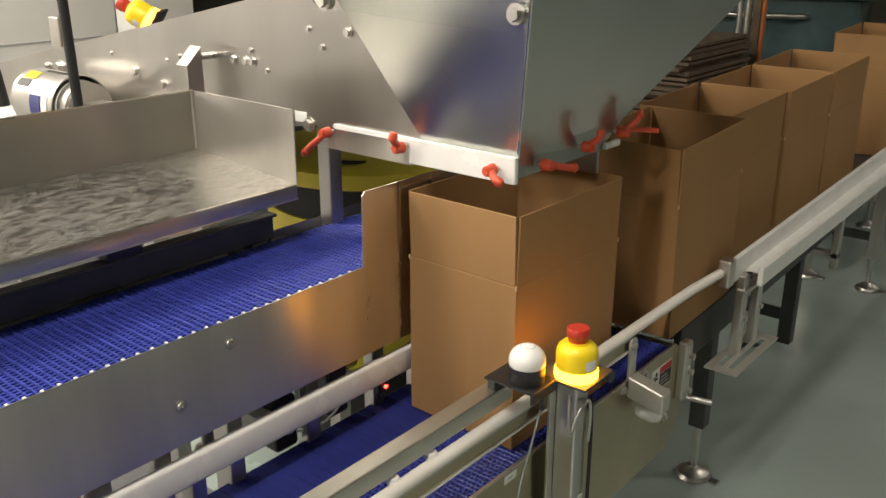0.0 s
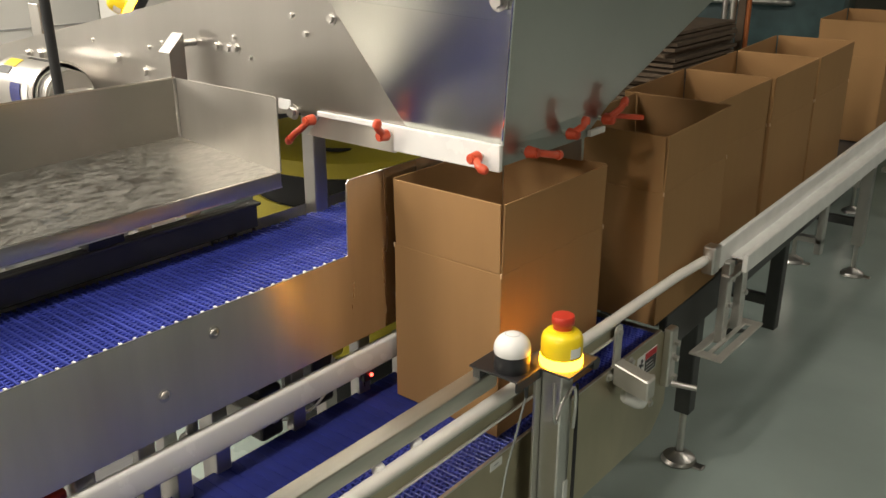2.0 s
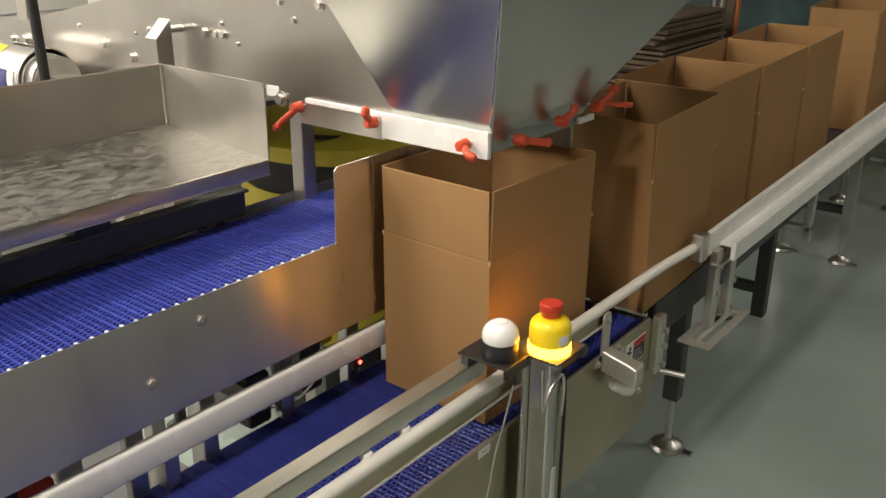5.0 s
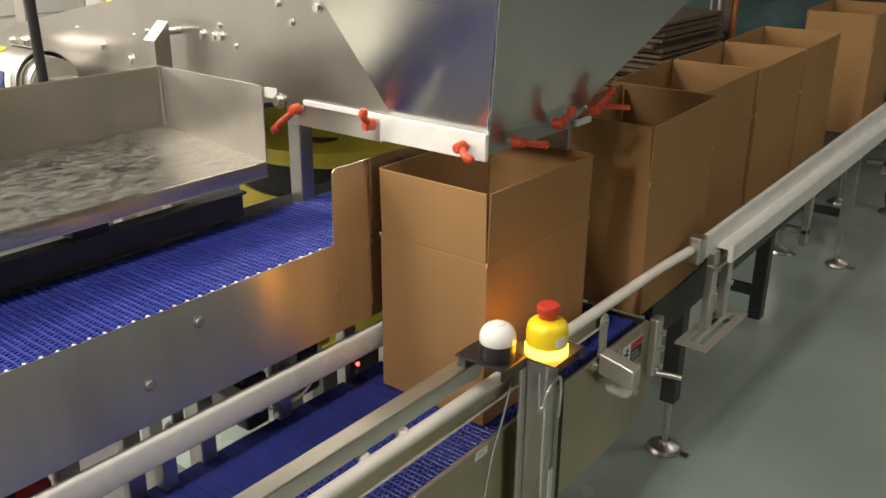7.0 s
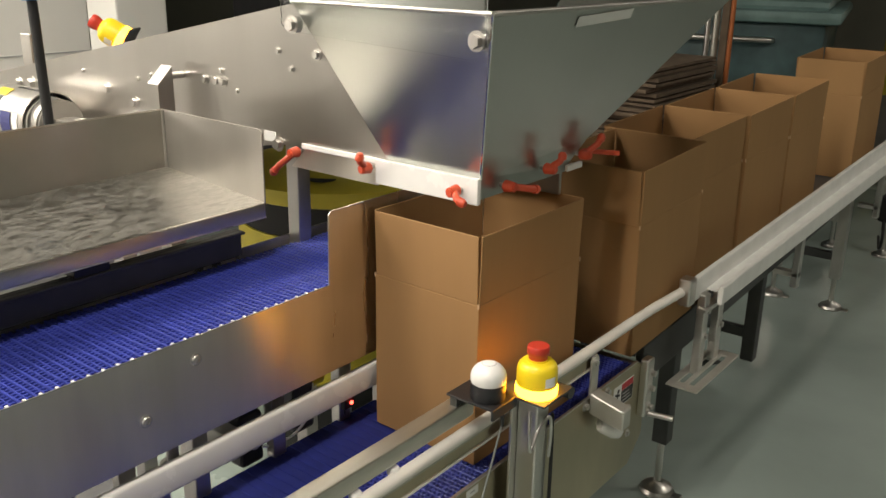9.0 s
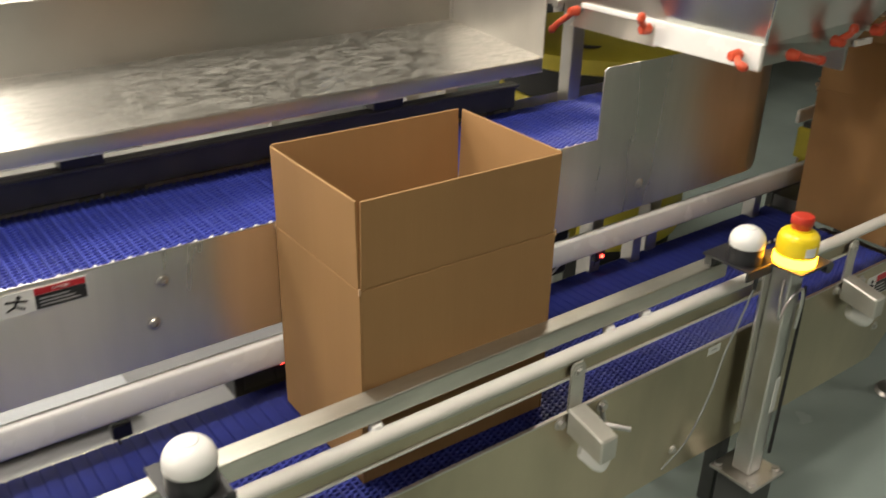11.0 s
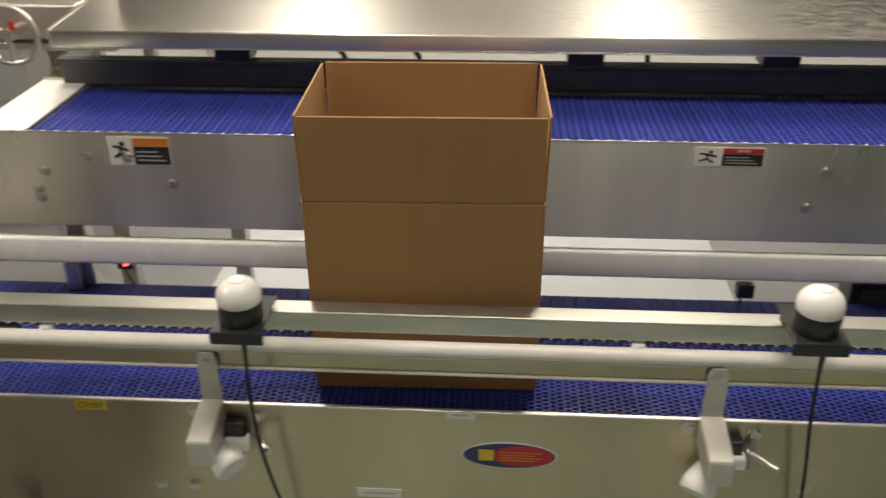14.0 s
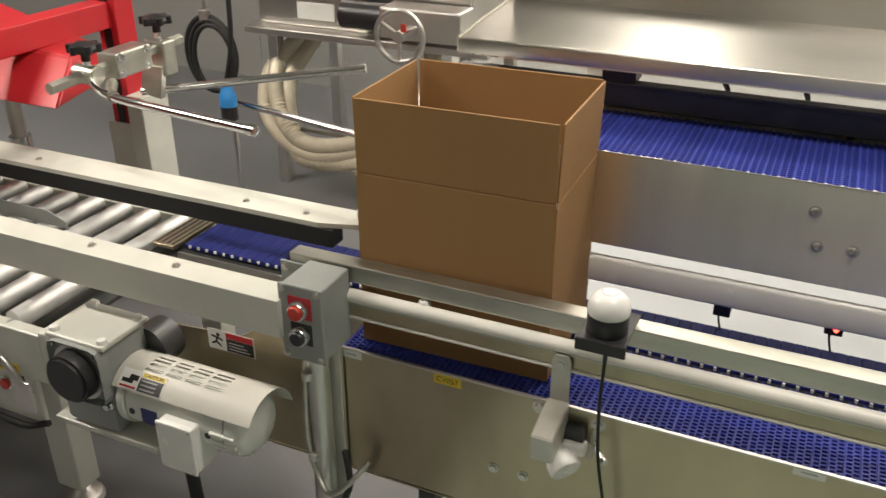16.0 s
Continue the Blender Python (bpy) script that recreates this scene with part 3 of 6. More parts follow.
for y in (-0.85, -0.10, 0.30, 0.95):
    part("support_block", slab(-1.52, -1.46, y, y + 0.075, 1.054, 1.098), DARK, table)
for y in (-0.95, 1.20):
    part("leg", slab(-1.742, -1.702, y, y + 0.04, 0.0, 1.10, 0.003), STEEL_PLAIN, table)
for y in (-0.62, -0.45, 0.06):
    s = thing("table_cable", "black cable hanging under the steel table", "cable", (-1.6, y, 1.0), "cables under the table")
    part("sheath", pipe(smooth_path([(-1.56, y, 1.10), (-1.57, y + 0.02, 1.05), (-1.60, y + 0.03, 1.0), (-1.62, y + 0.05, 0.8)]), 0.006), RUBBER, s, smooth=True)
post = thing("corner_post", "stainless square post with a slanted top", "post", (-1.80, 1.44, 0))
bm = slab(-1.880, -1.836, 1.425, 1.470, 0.0, 1.385)
for v in bm.verts:
    if v.co.z > 1.3:
        v.co.z = 1.338 + (v.co.y - 1.425) * 0.95
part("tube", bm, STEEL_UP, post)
part("spacer", rod((-1.850, 1.470, 1.355), (-1.850, 1.511, 1.355), 0.009), STEEL_PLAIN, post)

# ---- incline conveyor side and hopper ----
HY = 1.512
inc = thing("incline_conveyor", "tall stainless side of an incline conveyor", "conveyor", (-2.4, 1.6, 0))
outline = [(-4.19, 0.80), (-4.19, 1.003), (-1.36, 1.563), (-1.355, 1.500), (-1.150, 1.238), (-1.49, 1.226), (-2.2, 1.08)]
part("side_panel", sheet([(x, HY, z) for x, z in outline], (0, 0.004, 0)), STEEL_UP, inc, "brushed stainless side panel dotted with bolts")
# lower section: its dark reflection is painted as a darker steel
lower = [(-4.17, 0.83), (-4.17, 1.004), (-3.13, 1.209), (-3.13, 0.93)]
part("lower_panel", sheet([(x, HY - 0.001, z) for x, z in lower], (0, -0.004, 0)), STEEL_DARK_REFLECT, inc, "lower panel with a dark reflection in its colour")
for x, z, r in ((-3.25, 1.02, 0.012), (-3.33, 1.05, 0.010), (-3.40, 0.98, 0.012), (-3.62, 1.00, 0.014), (-3.70, 0.95, 0.012), (-3.95, 0.98, 0.010), (-3.95, 0.93, 0.010), (-3.95, 0.90, 0.010), (-3.48, 1.04, 0.008)):
    part("bolt", bolt((x, HY - 0.005, z), (0, -1, 0), r, r), STEEL_PLAIN, inc)
part("take_up", slab(-3.56, -3.46, HY - 0.04, HY - 0.005, 0.93, 1.03, 0.008), STEEL_PLAIN, inc)
part("take_up_screw", rod((-3.50, HY - 0.03, 1.01), (-3.28, HY - 0.03, 1.05), 0.010, n=12), STEEL_PLAIN, inc, smooth=True)
part("red_sticker", slab(-3.34, -3.30, HY - 0.0062, HY - 0.005, 1.10, 1.15), INK_RED, inc, "small red sticker")
part("white_sticker", slab(-3.39, -3.345, HY - 0.0062, HY - 0.005, 1.09, 1.14), LABEL, inc)
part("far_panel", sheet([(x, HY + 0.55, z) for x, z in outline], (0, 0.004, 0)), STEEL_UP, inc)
part("belt_cover", sheet([(-4.19, HY + 0.01, 0.99), (-4.19, HY + 0.54, 0.99), (-1.40, HY + 0.54, 1.48), (-1.40, HY + 0.01, 1.48)], (0, 0, 0.01)), BOARD, inc)
for x, z, r in ((-2.203, 1.283, 0.011), (-2.074, 1.259, 0.011), (-1.487, 1.442, 0.006), (-1.362, 1.443, 0.009), (-1.76, 1.352, 0.009),
                (-1.715, 1.352, 0.009), (-1.690, 1.353, 0.009), (-1.695, 1.378, 0.006), (-1.640, 1.335, 0.005), (-1.99, 1.340, 0.006), (-2.05, 1.325, 0.005),
                (-2.32, 1.322, 0.005), (-1.445, 1.405, 0.006), (-1.50, 1.225, 0.012), (-2.62, 1.255, 0.016), (-2.70, 1.25, 0.012), (-1.96, 1.298, 0.006), (-1.36, 1.520, 0.012)):
    part("bolt", bolt((x, HY, z), (0, -1, 0), r, r * 0.9), STEEL_PLAIN, inc)
for x in (-3.2, -1.475):
    part("leg", slab(x - 0.02, x + 0.02, HY + 0.015, HY + 0.055, 0, 1.24, 0.003), STEEL_PLAIN, inc)
part("top_tab", slab(-2.72, -2.66, HY + 0.03, HY + 0.05, 1.30, 1.40, 0.003), STEEL_PLAIN, inc)
tag = thing("plain_tag", "small white blank tag on the steel panel", "label", (-1.53, HY, 1.235))
part("tag", slab(-1.548, -1.508, HY - 0.0015, HY, 1.228, 1.252), LABEL, tag)

hop = thing("hopper", "stainless drop hopper with white lip over the carton", "hopper", (-1.1, 1.7, 1.2))
TOP = 1.565
BACK_Y = 1.915 + (TOP - 1.258) * 1.65
LEAN_Y = HY - 0.45 * (TOP - 1.236)
TOP_OUT, TOP_IN = -0.913 + 0.368 * (TOP - 1.236), -1.152 - 0.374 * (TOP - 1.236)
part("front_panel", sheet([(-1.152, HY - 0.001, 1.236), (-0.914, HY - 0.001, 1.236), (TOP_OUT, LEAN_Y, TOP), (TOP_IN, LEAN_Y, TOP)], (0, 0.003, 0.001)), HOPPER_STEEL, hop, "smooth reflective stainless front leaning outwards")
part("left_slope", sheet([(-1.152, HY, 1.236), (TOP_IN, LEAN_Y, TOP), (TOP_IN, HY + 0.50, TOP), (-1.152, HY + 0.33, 1.236)], (0.003, 0, 0)), HOPPER_STEEL, hop)
side = [(HY, 1.195), (1.842, 1.195), (1.850, 1.210), (1.915, 1.258), (BACK_Y, TOP), (LEAN_Y, TOP), (HY, 1.238)]
part("side_panel", sheet([(-0.913 + max(0, z - 1.236) * 0.368, y, z) for y, z in side], (-0.003, 0, 0)), HOPPER_STEEL, hop, "grey stainless side of the hopper")
part("back_slope", sheet([(-1.15, 1.83, 1.20), (-0.930, 1.83, 1.20), (TOP_OUT - 0.012, BACK_Y - 0.01, TOP), (TOP_IN, BACK_Y - 0.01, TOP)], (0, 0.003, 0)), HOPPER_STEEL, hop)
part("corner_bead", rod((-0.912, HY - 0.001, 1.238), (TOP_OUT, LEAN_Y - 0.001, TOP), 0.0035, n=8), CHROME, hop)
part("white_lip", slab(-1.180, -0.909, HY - 0.014, HY - 0.002, 1.186, 1.240, 0.002), WHITE, hop, "white plastic lip")
part("upper_strip", slab(-1.412, -1.180, HY - 0.010, HY - 0.002, 1.228, 1.240, 0.002), WHITE, hop)
part("lip_plate", sheet([(-1.452, HY - 0.005, 1.180), (-1.405, HY - 0.005, 1.229), (-1.180, HY - 0.005, 1.229), (-1.180, HY - 0.005, 1.180)], (0, 0.003, 0)), STEEL, hop)
part("side_lip", slab(-0.912, -0.902, 1.835, 1.90, 1.196, 1.210, 0.002), WHITE, hop)
part("top_hem", rod((TOP_OUT - 0.002, LEAN_Y, TOP), (TOP_OUT - 0.002, BACK_Y, TOP), 0.005, n=10), STEEL_PLAIN, hop, smooth=True)
part("top_hem", rod((TOP_IN, LEAN_Y, TOP), (TOP_OUT, LEAN_Y, TOP), 0.005, n=10), STEEL_PLAIN, hop, smooth=True)
strip = [(-0.911 + 0.368 * (z - 1.236), y, z) for y, z in ((1.655, 1.528), (1.875, 1.536), (1.875, 1.556), (1.655, 1.548))]
part("paper_strip", sheet(strip, (0.001, 0, 0)), LABEL, hop, "worn white paper strip")
part("inner_lip", slab(-1.16, -0.92, 1.83, 1.84, 1.14, 1.21, 0.002), HOPPER_STEEL, hop)


def clamp_lever(x, y, z, nx, ny, angle, length=0.062):
    """A red adjustable clamping lever whose axis looks along (nx, ny)."""
    s = thing("clamp_lever", "orange-red adjustable clamping lever on the hopper", "lever", (x, y, z), "red clamp levers of the hopper")
    ax = Vector((nx, ny, 0))
    p = Vector((x, y, z))
    part("stud", rod(p, p + ax * 0.02, 0.005, n=10), STEEL_PLAIN, s)
    part("hub", rod(p + ax * 0.012, p + ax * 0.040, 0.013, 0.010, n=16, bevel=0.003), ORANGE, s, smooth=True)
    tang = Vector((-ny, nx, 0)) * math.cos(angle) + Vector((0, 0, 1)) * math.sin(angle)
    part("arm", pipe([p + ax * 0.026, p + ax * 0.032 + tang * length * 0.3, p + ax * 0.046 + tang * length * 0.65, p + ax * 0.050 + tang * length], 0.0075, 10), ORANGE, s, smooth=True)
    part("tip", lathe([(0.0095, -0.006), (0.0095, 0.004), (0.006, 0.010), (0, 0.011)], p + ax * 0.050 + tang * length, 14, tang), ORANGE, s, smooth=True)
    return s


clamp_lever(-1.415, HY - 0.006, 1.222, 0, -1, radians(228))
clamp_lever(-1.188, HY - 0.012, 1.222, 0, -1, radians(75), 0.03)
clamp_lever(-0.950, HY - 0.014, 1.214, 0, -1, radians(-15), 0.04)
clamp_lever(-0.913, 1.58, 1.214, 1, 0, radians(-12), 0.06)
clamp_lever(-0.911, 1.73, 1.224, 1, 0, radians(80), 0.03)
clamp_lever(-0.911, 1.88, 1.230, 1, 0, radians(60), 0.045)
rodl = thing("lever_pin", "thin red pin beside the hopper lever", "pin", (-0.9, 1.92, 1.23))
part("pin", rod((-0.905, 1.90, 1.234), (-0.845, 1.965, 1.226), 0.006), ORANGE, rodl)

cover = thing("acrylic_guard", "clear acrylic guard bolted across the hopper", "guard", (-1.2, 1.40, 1.5))
sh = part("sheet", sheet([(-1.30, 1.36, 1.520), (-1.285, 1.36, 1.508), (-0.835, 1.36, 1.488), (-0.800, 1.36, 1.498), (-0.800, 1.36, 1.60), (-1.30, 1.36, 1.60)], (0, -0.004, 0)), CLEAR, cover)
sh.visible_shadow = False
for x, z in ((-1.268, 1.520), (-0.818, 1.520)):
    part("standoff", rod((x, 1.372, z), (x, 1.361, z), 0.016, n=18), STEEL_PLAIN, cover)
    part("bolt", bolt((x, 1.356, z), (0, -1, 0), 0.012, 0.010), STEEL_PLAIN, cover)

# product bags that drop through the hopper
bags = []
for k, (bx, by, drop) in enumerate(((-0.970, 1.570, 2.40), (-0.965, 1.560, 3.00), (-0.945, 1.715, 3.42))):
    s = thing("product_bag", "small pale filled film bag", "bag", (0, 0, 0), "bags dropping into the carton")
    bm = bmesh.new()
    bmesh.ops.create_uvsphere(bm, u_segments=16, v_segments=10, radius=1)
    for v in bm.verts:
        e = 1 - 0.25 * abs(v.co.x) ** 4
        v.co = Vector((v.co.x * 0.060 * (1 + 0.15 * abs(v.co.y)), v.co.y * 0.045 * (1 + 0.15 * abs(v.co.x)), v.co.z * 0.020 * e + 0.003 * noise.noise(v.co * 3 + Vector((k, 0, 0)))))
    part("pillow", bm, BAG, s, smooth=True)
    part("seal", slab(-0.072, -0.056, -0.036, 0.036, -0.001, 0.001), BAG, s)
    part("seal", slab(0.056, 0.072, -0.036, 0.036, -0.001, 0.001), BAG, s)
    bags.append((s, bx, by, drop))


# ---- cartons ----
CW, CL, CB, CF = 0.282, 0.389, 0.365, 0.145     # width, length, body, flap


def carton(label, CW=CW, CL=CL, CB=CB, CF=CF):
    """An open carton with its four top flaps standing up. Its origin is the middle of its base."""
    s = thing("carton", label, "cardboard box", (0, 0, 0), "open cartons on the conveyor")
    t = 0.004
    hx, hy = CW / 2, CL / 2
    part("bottom_panel", slab(-hx + t, hx - t, -hy + t, hy - t, 0.001, 0.006), CARD, s)
    part("end_panel", slab(-hx, hx, -hy, -hy + t, 0.001, CB, 0.0008, seg=1), CARD, s)
    part("end_panel", slab(-hx, hx, hy - t, hy, 0.001, CB, 0.0008, seg=1), CARD, s)
    part("side_panel", slab(hx - t, hx, -hy + t, hy - t, 0.001, CB, 0.0008, seg=1), CARD, s)
    part("side_panel", slab(-hx, -hx + t, -hy + t, hy - t, 0.001, CB, 0.0008, seg=1), CARD, s)

    def flap(x0, x1, y0, y1, lean):
        bm = slab(x0, x1, y0, y1, CB + 0.0024, CB + CF, 0.0008, seg=1)
        for v in bm.verts:
            k = (v.co.z - CB) / CF
            v.co.x += lean[0] * k
            v.co.y += lean[1] * k
        f = part("flap", bm, CARD, s)
        return f

    g = 0.0035
    flap(-hx + g, hx - g, -hy, -hy + t, (0, -0.003))
    flap(-hx + g, hx - g, hy - t, hy, (0, 0.004))
    flap(hx - t, hx, -hy + g, hy - g, (0.003, 0))
    flap(-hx, -hx + t, -hy + g, hy - g, (-0.005, 0))
    for sx in (-1, 1):
        a, b = sx * (hx - 0.0009), sx * (hx - 0.0030)
        part("crease", slab(min(a, b), max(a, b), -hy + g, hy - g, CB - 0.0005, CB + 0.0030), CARD, s)
    for sy in (-1, 1):
        a, b = sy * (hy - 0.0009), sy * (hy - 0.0030)
        part("crease", slab(-hx + g, hx - g, min(a, b), max(a, b), CB - 0.0005, CB + 0.0030), CARD, s)
    for sx in (-1, 1):
        for sy in (-1, 1):
            part("slot_edge", slab(sx * hx - 0.0015, sx * hx + 0.0015, sy * hy - 0.0015, sy * hy + 0.0015, CB - 0.006, CB + 0.004), CARD_EDGE, s)
    return s


box = carton("open brown carton with raised flaps riding the belt")
box.location = (-1.012, 1.662, BELT_Z + 0.002)
BED_Z, BED_RISE = 0.652, 0.044         # feed conveyor
queue = None
for x, y, turn in ((-0.985, 2.322, 0.0), (-1.022, 2.718, -1.1), (-1.006, 3.116, -1.1), (-1.001, 3.514, 0.0), (-0.994, 4.409, 0.2)):
    m = Matrix.Translation((x, y, BED_Z + BED_RISE * (y - 2.25))) @ Matrix.Rotation(radians(turn), 4, "Z") @ Matrix.Rotation(math.atan(BED_RISE), 4, "X")
    if queue is None:
        queue = carton("open brown carton waiting in line on the feed conveyor")
        queue.matrix_world = m
    else:
        copy_thing(queue, m)

# ---- box conveyor ----
conv = thing("box_conveyor", "stainless box conveyor with two blue belts", "conveyor", (-1.03, 0.4, 0))
face_prof = [(-1.62, 0.345), (-1.62, 0.585), (-1.42, 0.600), (-1.36, 0.640), (2.13, 0.640), (2.19, 0.60), (2.19, 0.40), (2.12, 0.335)]
# blotchy warm reflection of this side comes from its base colour
part("outer_side", sheet([(FACE, y, z) for y, z in face_prof], (-0.003, 0, 0)), STEEL_OUT, conv, "stainless outer side with a warm reflection in its colour")
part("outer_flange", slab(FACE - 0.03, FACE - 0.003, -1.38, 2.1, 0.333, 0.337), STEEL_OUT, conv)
part("outer_lip", slab(FACE - 0.006, FACE + 0.0015, -1.36, 2.13, 0.639, 0.643, 0.001), STEEL_PLAIN, conv)
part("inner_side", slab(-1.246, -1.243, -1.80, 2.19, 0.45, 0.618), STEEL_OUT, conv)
# both beds are coloured dark for the shade below the belts
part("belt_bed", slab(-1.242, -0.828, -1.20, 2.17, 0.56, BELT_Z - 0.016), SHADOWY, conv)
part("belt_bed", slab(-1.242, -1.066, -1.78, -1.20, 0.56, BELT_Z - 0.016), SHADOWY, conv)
part("bed_rail", slab(-1.068, -1.060, -1.78, -1.20, 0.50, 0.612), STEEL_PLAIN, conv)
part("belt_gap_strip", slab(-1.084, -1.074, -1.20, 2.16, 0.600, BELT_Z - 0.006), DARK, conv)
bm = None
for k in range(152):
    y = -1.755 + k * 0.0254
    bm = slab(-1.0835, -1.0795, y - 0.0028, y + 0.0028, BELT_Z - 0.006, BELT_Z + 0.0008, 0, bm)
part("belt_edge_tooth", bm, WEAR, conv, "white hinge ends along the inner belt", kind="stuff")
bm = None
for k in range(130):
    y = -1.165 + k * 0.0254
    bm = slab(-0.8345, -0.8315, y - 0.003, y + 0.003, BELT_Z - 0.006, BELT_Z + 0.0010, 0, bm)
part("belt_edge_tooth", bm, WEAR, conv, "white hinge ends along the outer belt", kind="stuff")
part("end_roller", rod((-1.06, 2.165, 0.600), (-0.83, 2.165, 0.600), 0.02), STEEL_PLAIN, conv)
for y, z in ((-0.841, 0.452), (-0.780, 0.453), (0.47, 0.575), (0.52, 0.50), (0.30, 0.50), (0.62, 0.60), (1.05, 0.50), (1.62, 0.52), (1.62, 0.42), (2.10, 0.44), (-0.62, 0.42), (1.30, 0.40)):
    part("side_bolt", bolt((FACE, y, z), (1, 0, 0), 0.0075, 0.005), STEEL_PLAIN, conv)
# these legs are darkened for the shade underneath the conveyor
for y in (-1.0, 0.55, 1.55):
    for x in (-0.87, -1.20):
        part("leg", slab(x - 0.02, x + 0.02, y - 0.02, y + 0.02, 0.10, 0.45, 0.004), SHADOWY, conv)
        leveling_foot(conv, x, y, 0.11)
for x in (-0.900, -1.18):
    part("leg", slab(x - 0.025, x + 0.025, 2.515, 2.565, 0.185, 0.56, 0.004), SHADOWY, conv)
    leveling_foot(conv, x, 2.540, 0.20)
part("end_bracket", slab(-0.826, -0.80, 2.15, 2.19, 0.47, 0.64, 0.006), STEEL_PLAIN, conv)
for z in (0.50, 0.555, 0.60):
    part("end_bolt", bolt((-0.80, 2.17, z), (1, 0, 0), 0.009, 0.012), STEEL_PLAIN, conv)
part("end_pin", rod((-0.80, 2.175, 0.475), (-0.735, 2.19, 0.475), 0.008), STEEL_PLAIN, conv)

# inner guide rail
guide = thing("guide_rail", "white plastic guide rail along the boxes", "guide rail", (-1.18, 0.4, 0.7))
part("rail", slab(-1.192, -1.172, -1.33, 2.25, 0.708, 0.768, 0.008, seg=3), WHITE, guide, smooth=True)
part("backing", slab(-1.206, -1.192, -1.30, 2.22, 0.715, 0.735), STEEL_PLAIN, guide)
for y in (-1.15, 0.92, 1.55, 2.05):
    part("bracket", slab(-1.244, -1.206, y, y + 0.03, 0.58, 0.73, 0.002), STEEL_PLAIN, guide)
for y, z, lit in ((-0.288, 0.690, 1), (0.572, 0.690, 1), (1.44, 0.672, 1), (-1.02, 0.690, 1), (0.27, 0.66, 0), (-0.50, 0.68, 0)):
    s = thing("photo_sensor", "small black photoelectric sensor with a red lamp" if lit else "small black sensor block", "sensor", (-1.215, y, z), "sensors beside the belt")
    part("housing", slab(-1.235, -1.212, y - 0.017, y + 0.017, z - 0.016, z + 0.014, 0.003), DARK, s)
    if lit:
        part("lamp", rod((-1.212, y + 0.004, z - 0.002), (-1.209, y + 0.004, z - 0.002), 0.0045, n=12), LED, s)
    part("lead", pipe(smooth_path([(-1.225, y - 0.006, z - 0.016), (-1.227, y - 0.004, z - 0.035), (-1.235, y + 0.004, z - 0.07)]), 0.0022), RUBBER, s, smooth=True)
tray = thing("sensor_tray", "black sensor reflector tray with metal fittings", "bracket", (-1.3, 0.65, 0.63))
part("tray", slab(-1.33, -1.265, 0.50, 0.80, 0.60, 0.655, 0.004), DARK, tray)
part("inset", slab(-1.318, -1.262, 0.52, 0.78, 0.615, 0.645), SHADOWY, tray)
part("fitting", rod((-1.27, 0.64, 0.64), (-1.25, 0.67, 0.66), 0.012), STEEL_PLAIN, tray)
part("fitting", rod((-1.27, 0.74, 0.65), (-1.24, 0.79, 0.66), 0.012), STEEL_PLAIN, tray)
# low slab added in place of the brightly lit floor behind the conveyors
mat_ = thing("floor_plinth", "low pale grey slab added for the brightly lit floor behind the conveyors", "plinth", (-2.9, 0.0, 0))
part("top", slab(-3.3, -2.15, -1.20, 0.55, 0.045, 0.06, 0.004), PALEMAT, mat_)
part("skirting", slab(-3.28, -2.17, -1.18, 0.53, 0, 0.045), SHADOWY, mat_)
part("edge_trim", slab(-2.15, -2.143, -1.20, 0.55, 0.02, 0.062, 0.002), PALEMAT, mat_)

# square bar, round rail and their brackets
bar = thing("guard_bar", "square galvanised bar above the outer rail", "guard bar", (-0.865, 0.1, 0.8))
part("tube", slab(-0.884, -0.846, -1.292, 1.42, 0.780, 0.817, 0.003), BAR, bar)
part("end_cap", slab(-0.882, -0.848, -1.295, -1.292, 0.782, 0.815), SHADOWY, bar)
rail = thing("round_rail", "ivory plastic rail in a steel channel", "guide rail", (-0.84, 0.4, 0.75))
bm = pipe([(-0.838, -1.19, 0.757), (-0.838, 1.85, 0.757), (-0.836, 2.05, 0.760), (-0.828, 2.20, 0.768), (-0.812, 2.36, 0.775)], 0.0135, 14)
part("rail", bm, RAIL, rail, smooth=True)
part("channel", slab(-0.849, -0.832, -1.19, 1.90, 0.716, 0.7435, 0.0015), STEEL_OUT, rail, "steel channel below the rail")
part("channel_lip", slab(-0.850, -0.828, -1.19, 1.90, 0.7435, 0.748, 0.001), BAR, rail)
part("channel_lip", slab(-0.850, -0.828, -1.19, 1.90, 0.711, 0.716, 0.001), RAIL, rail)
for y in (-0.005, 1.08, 1.18, 0.56, -1.0):
    s = thing("rail_button", "white plastic button on the rail", "button", (-0.846, y, 0.768), "buttons along the rail")
    part("button", lathe([(0.013, 0), (0.013, 0.006), (0.009, 0.013), (0, 0.014)], (-0.850, y, 0.762), 16), WHITE, s, smooth=True)


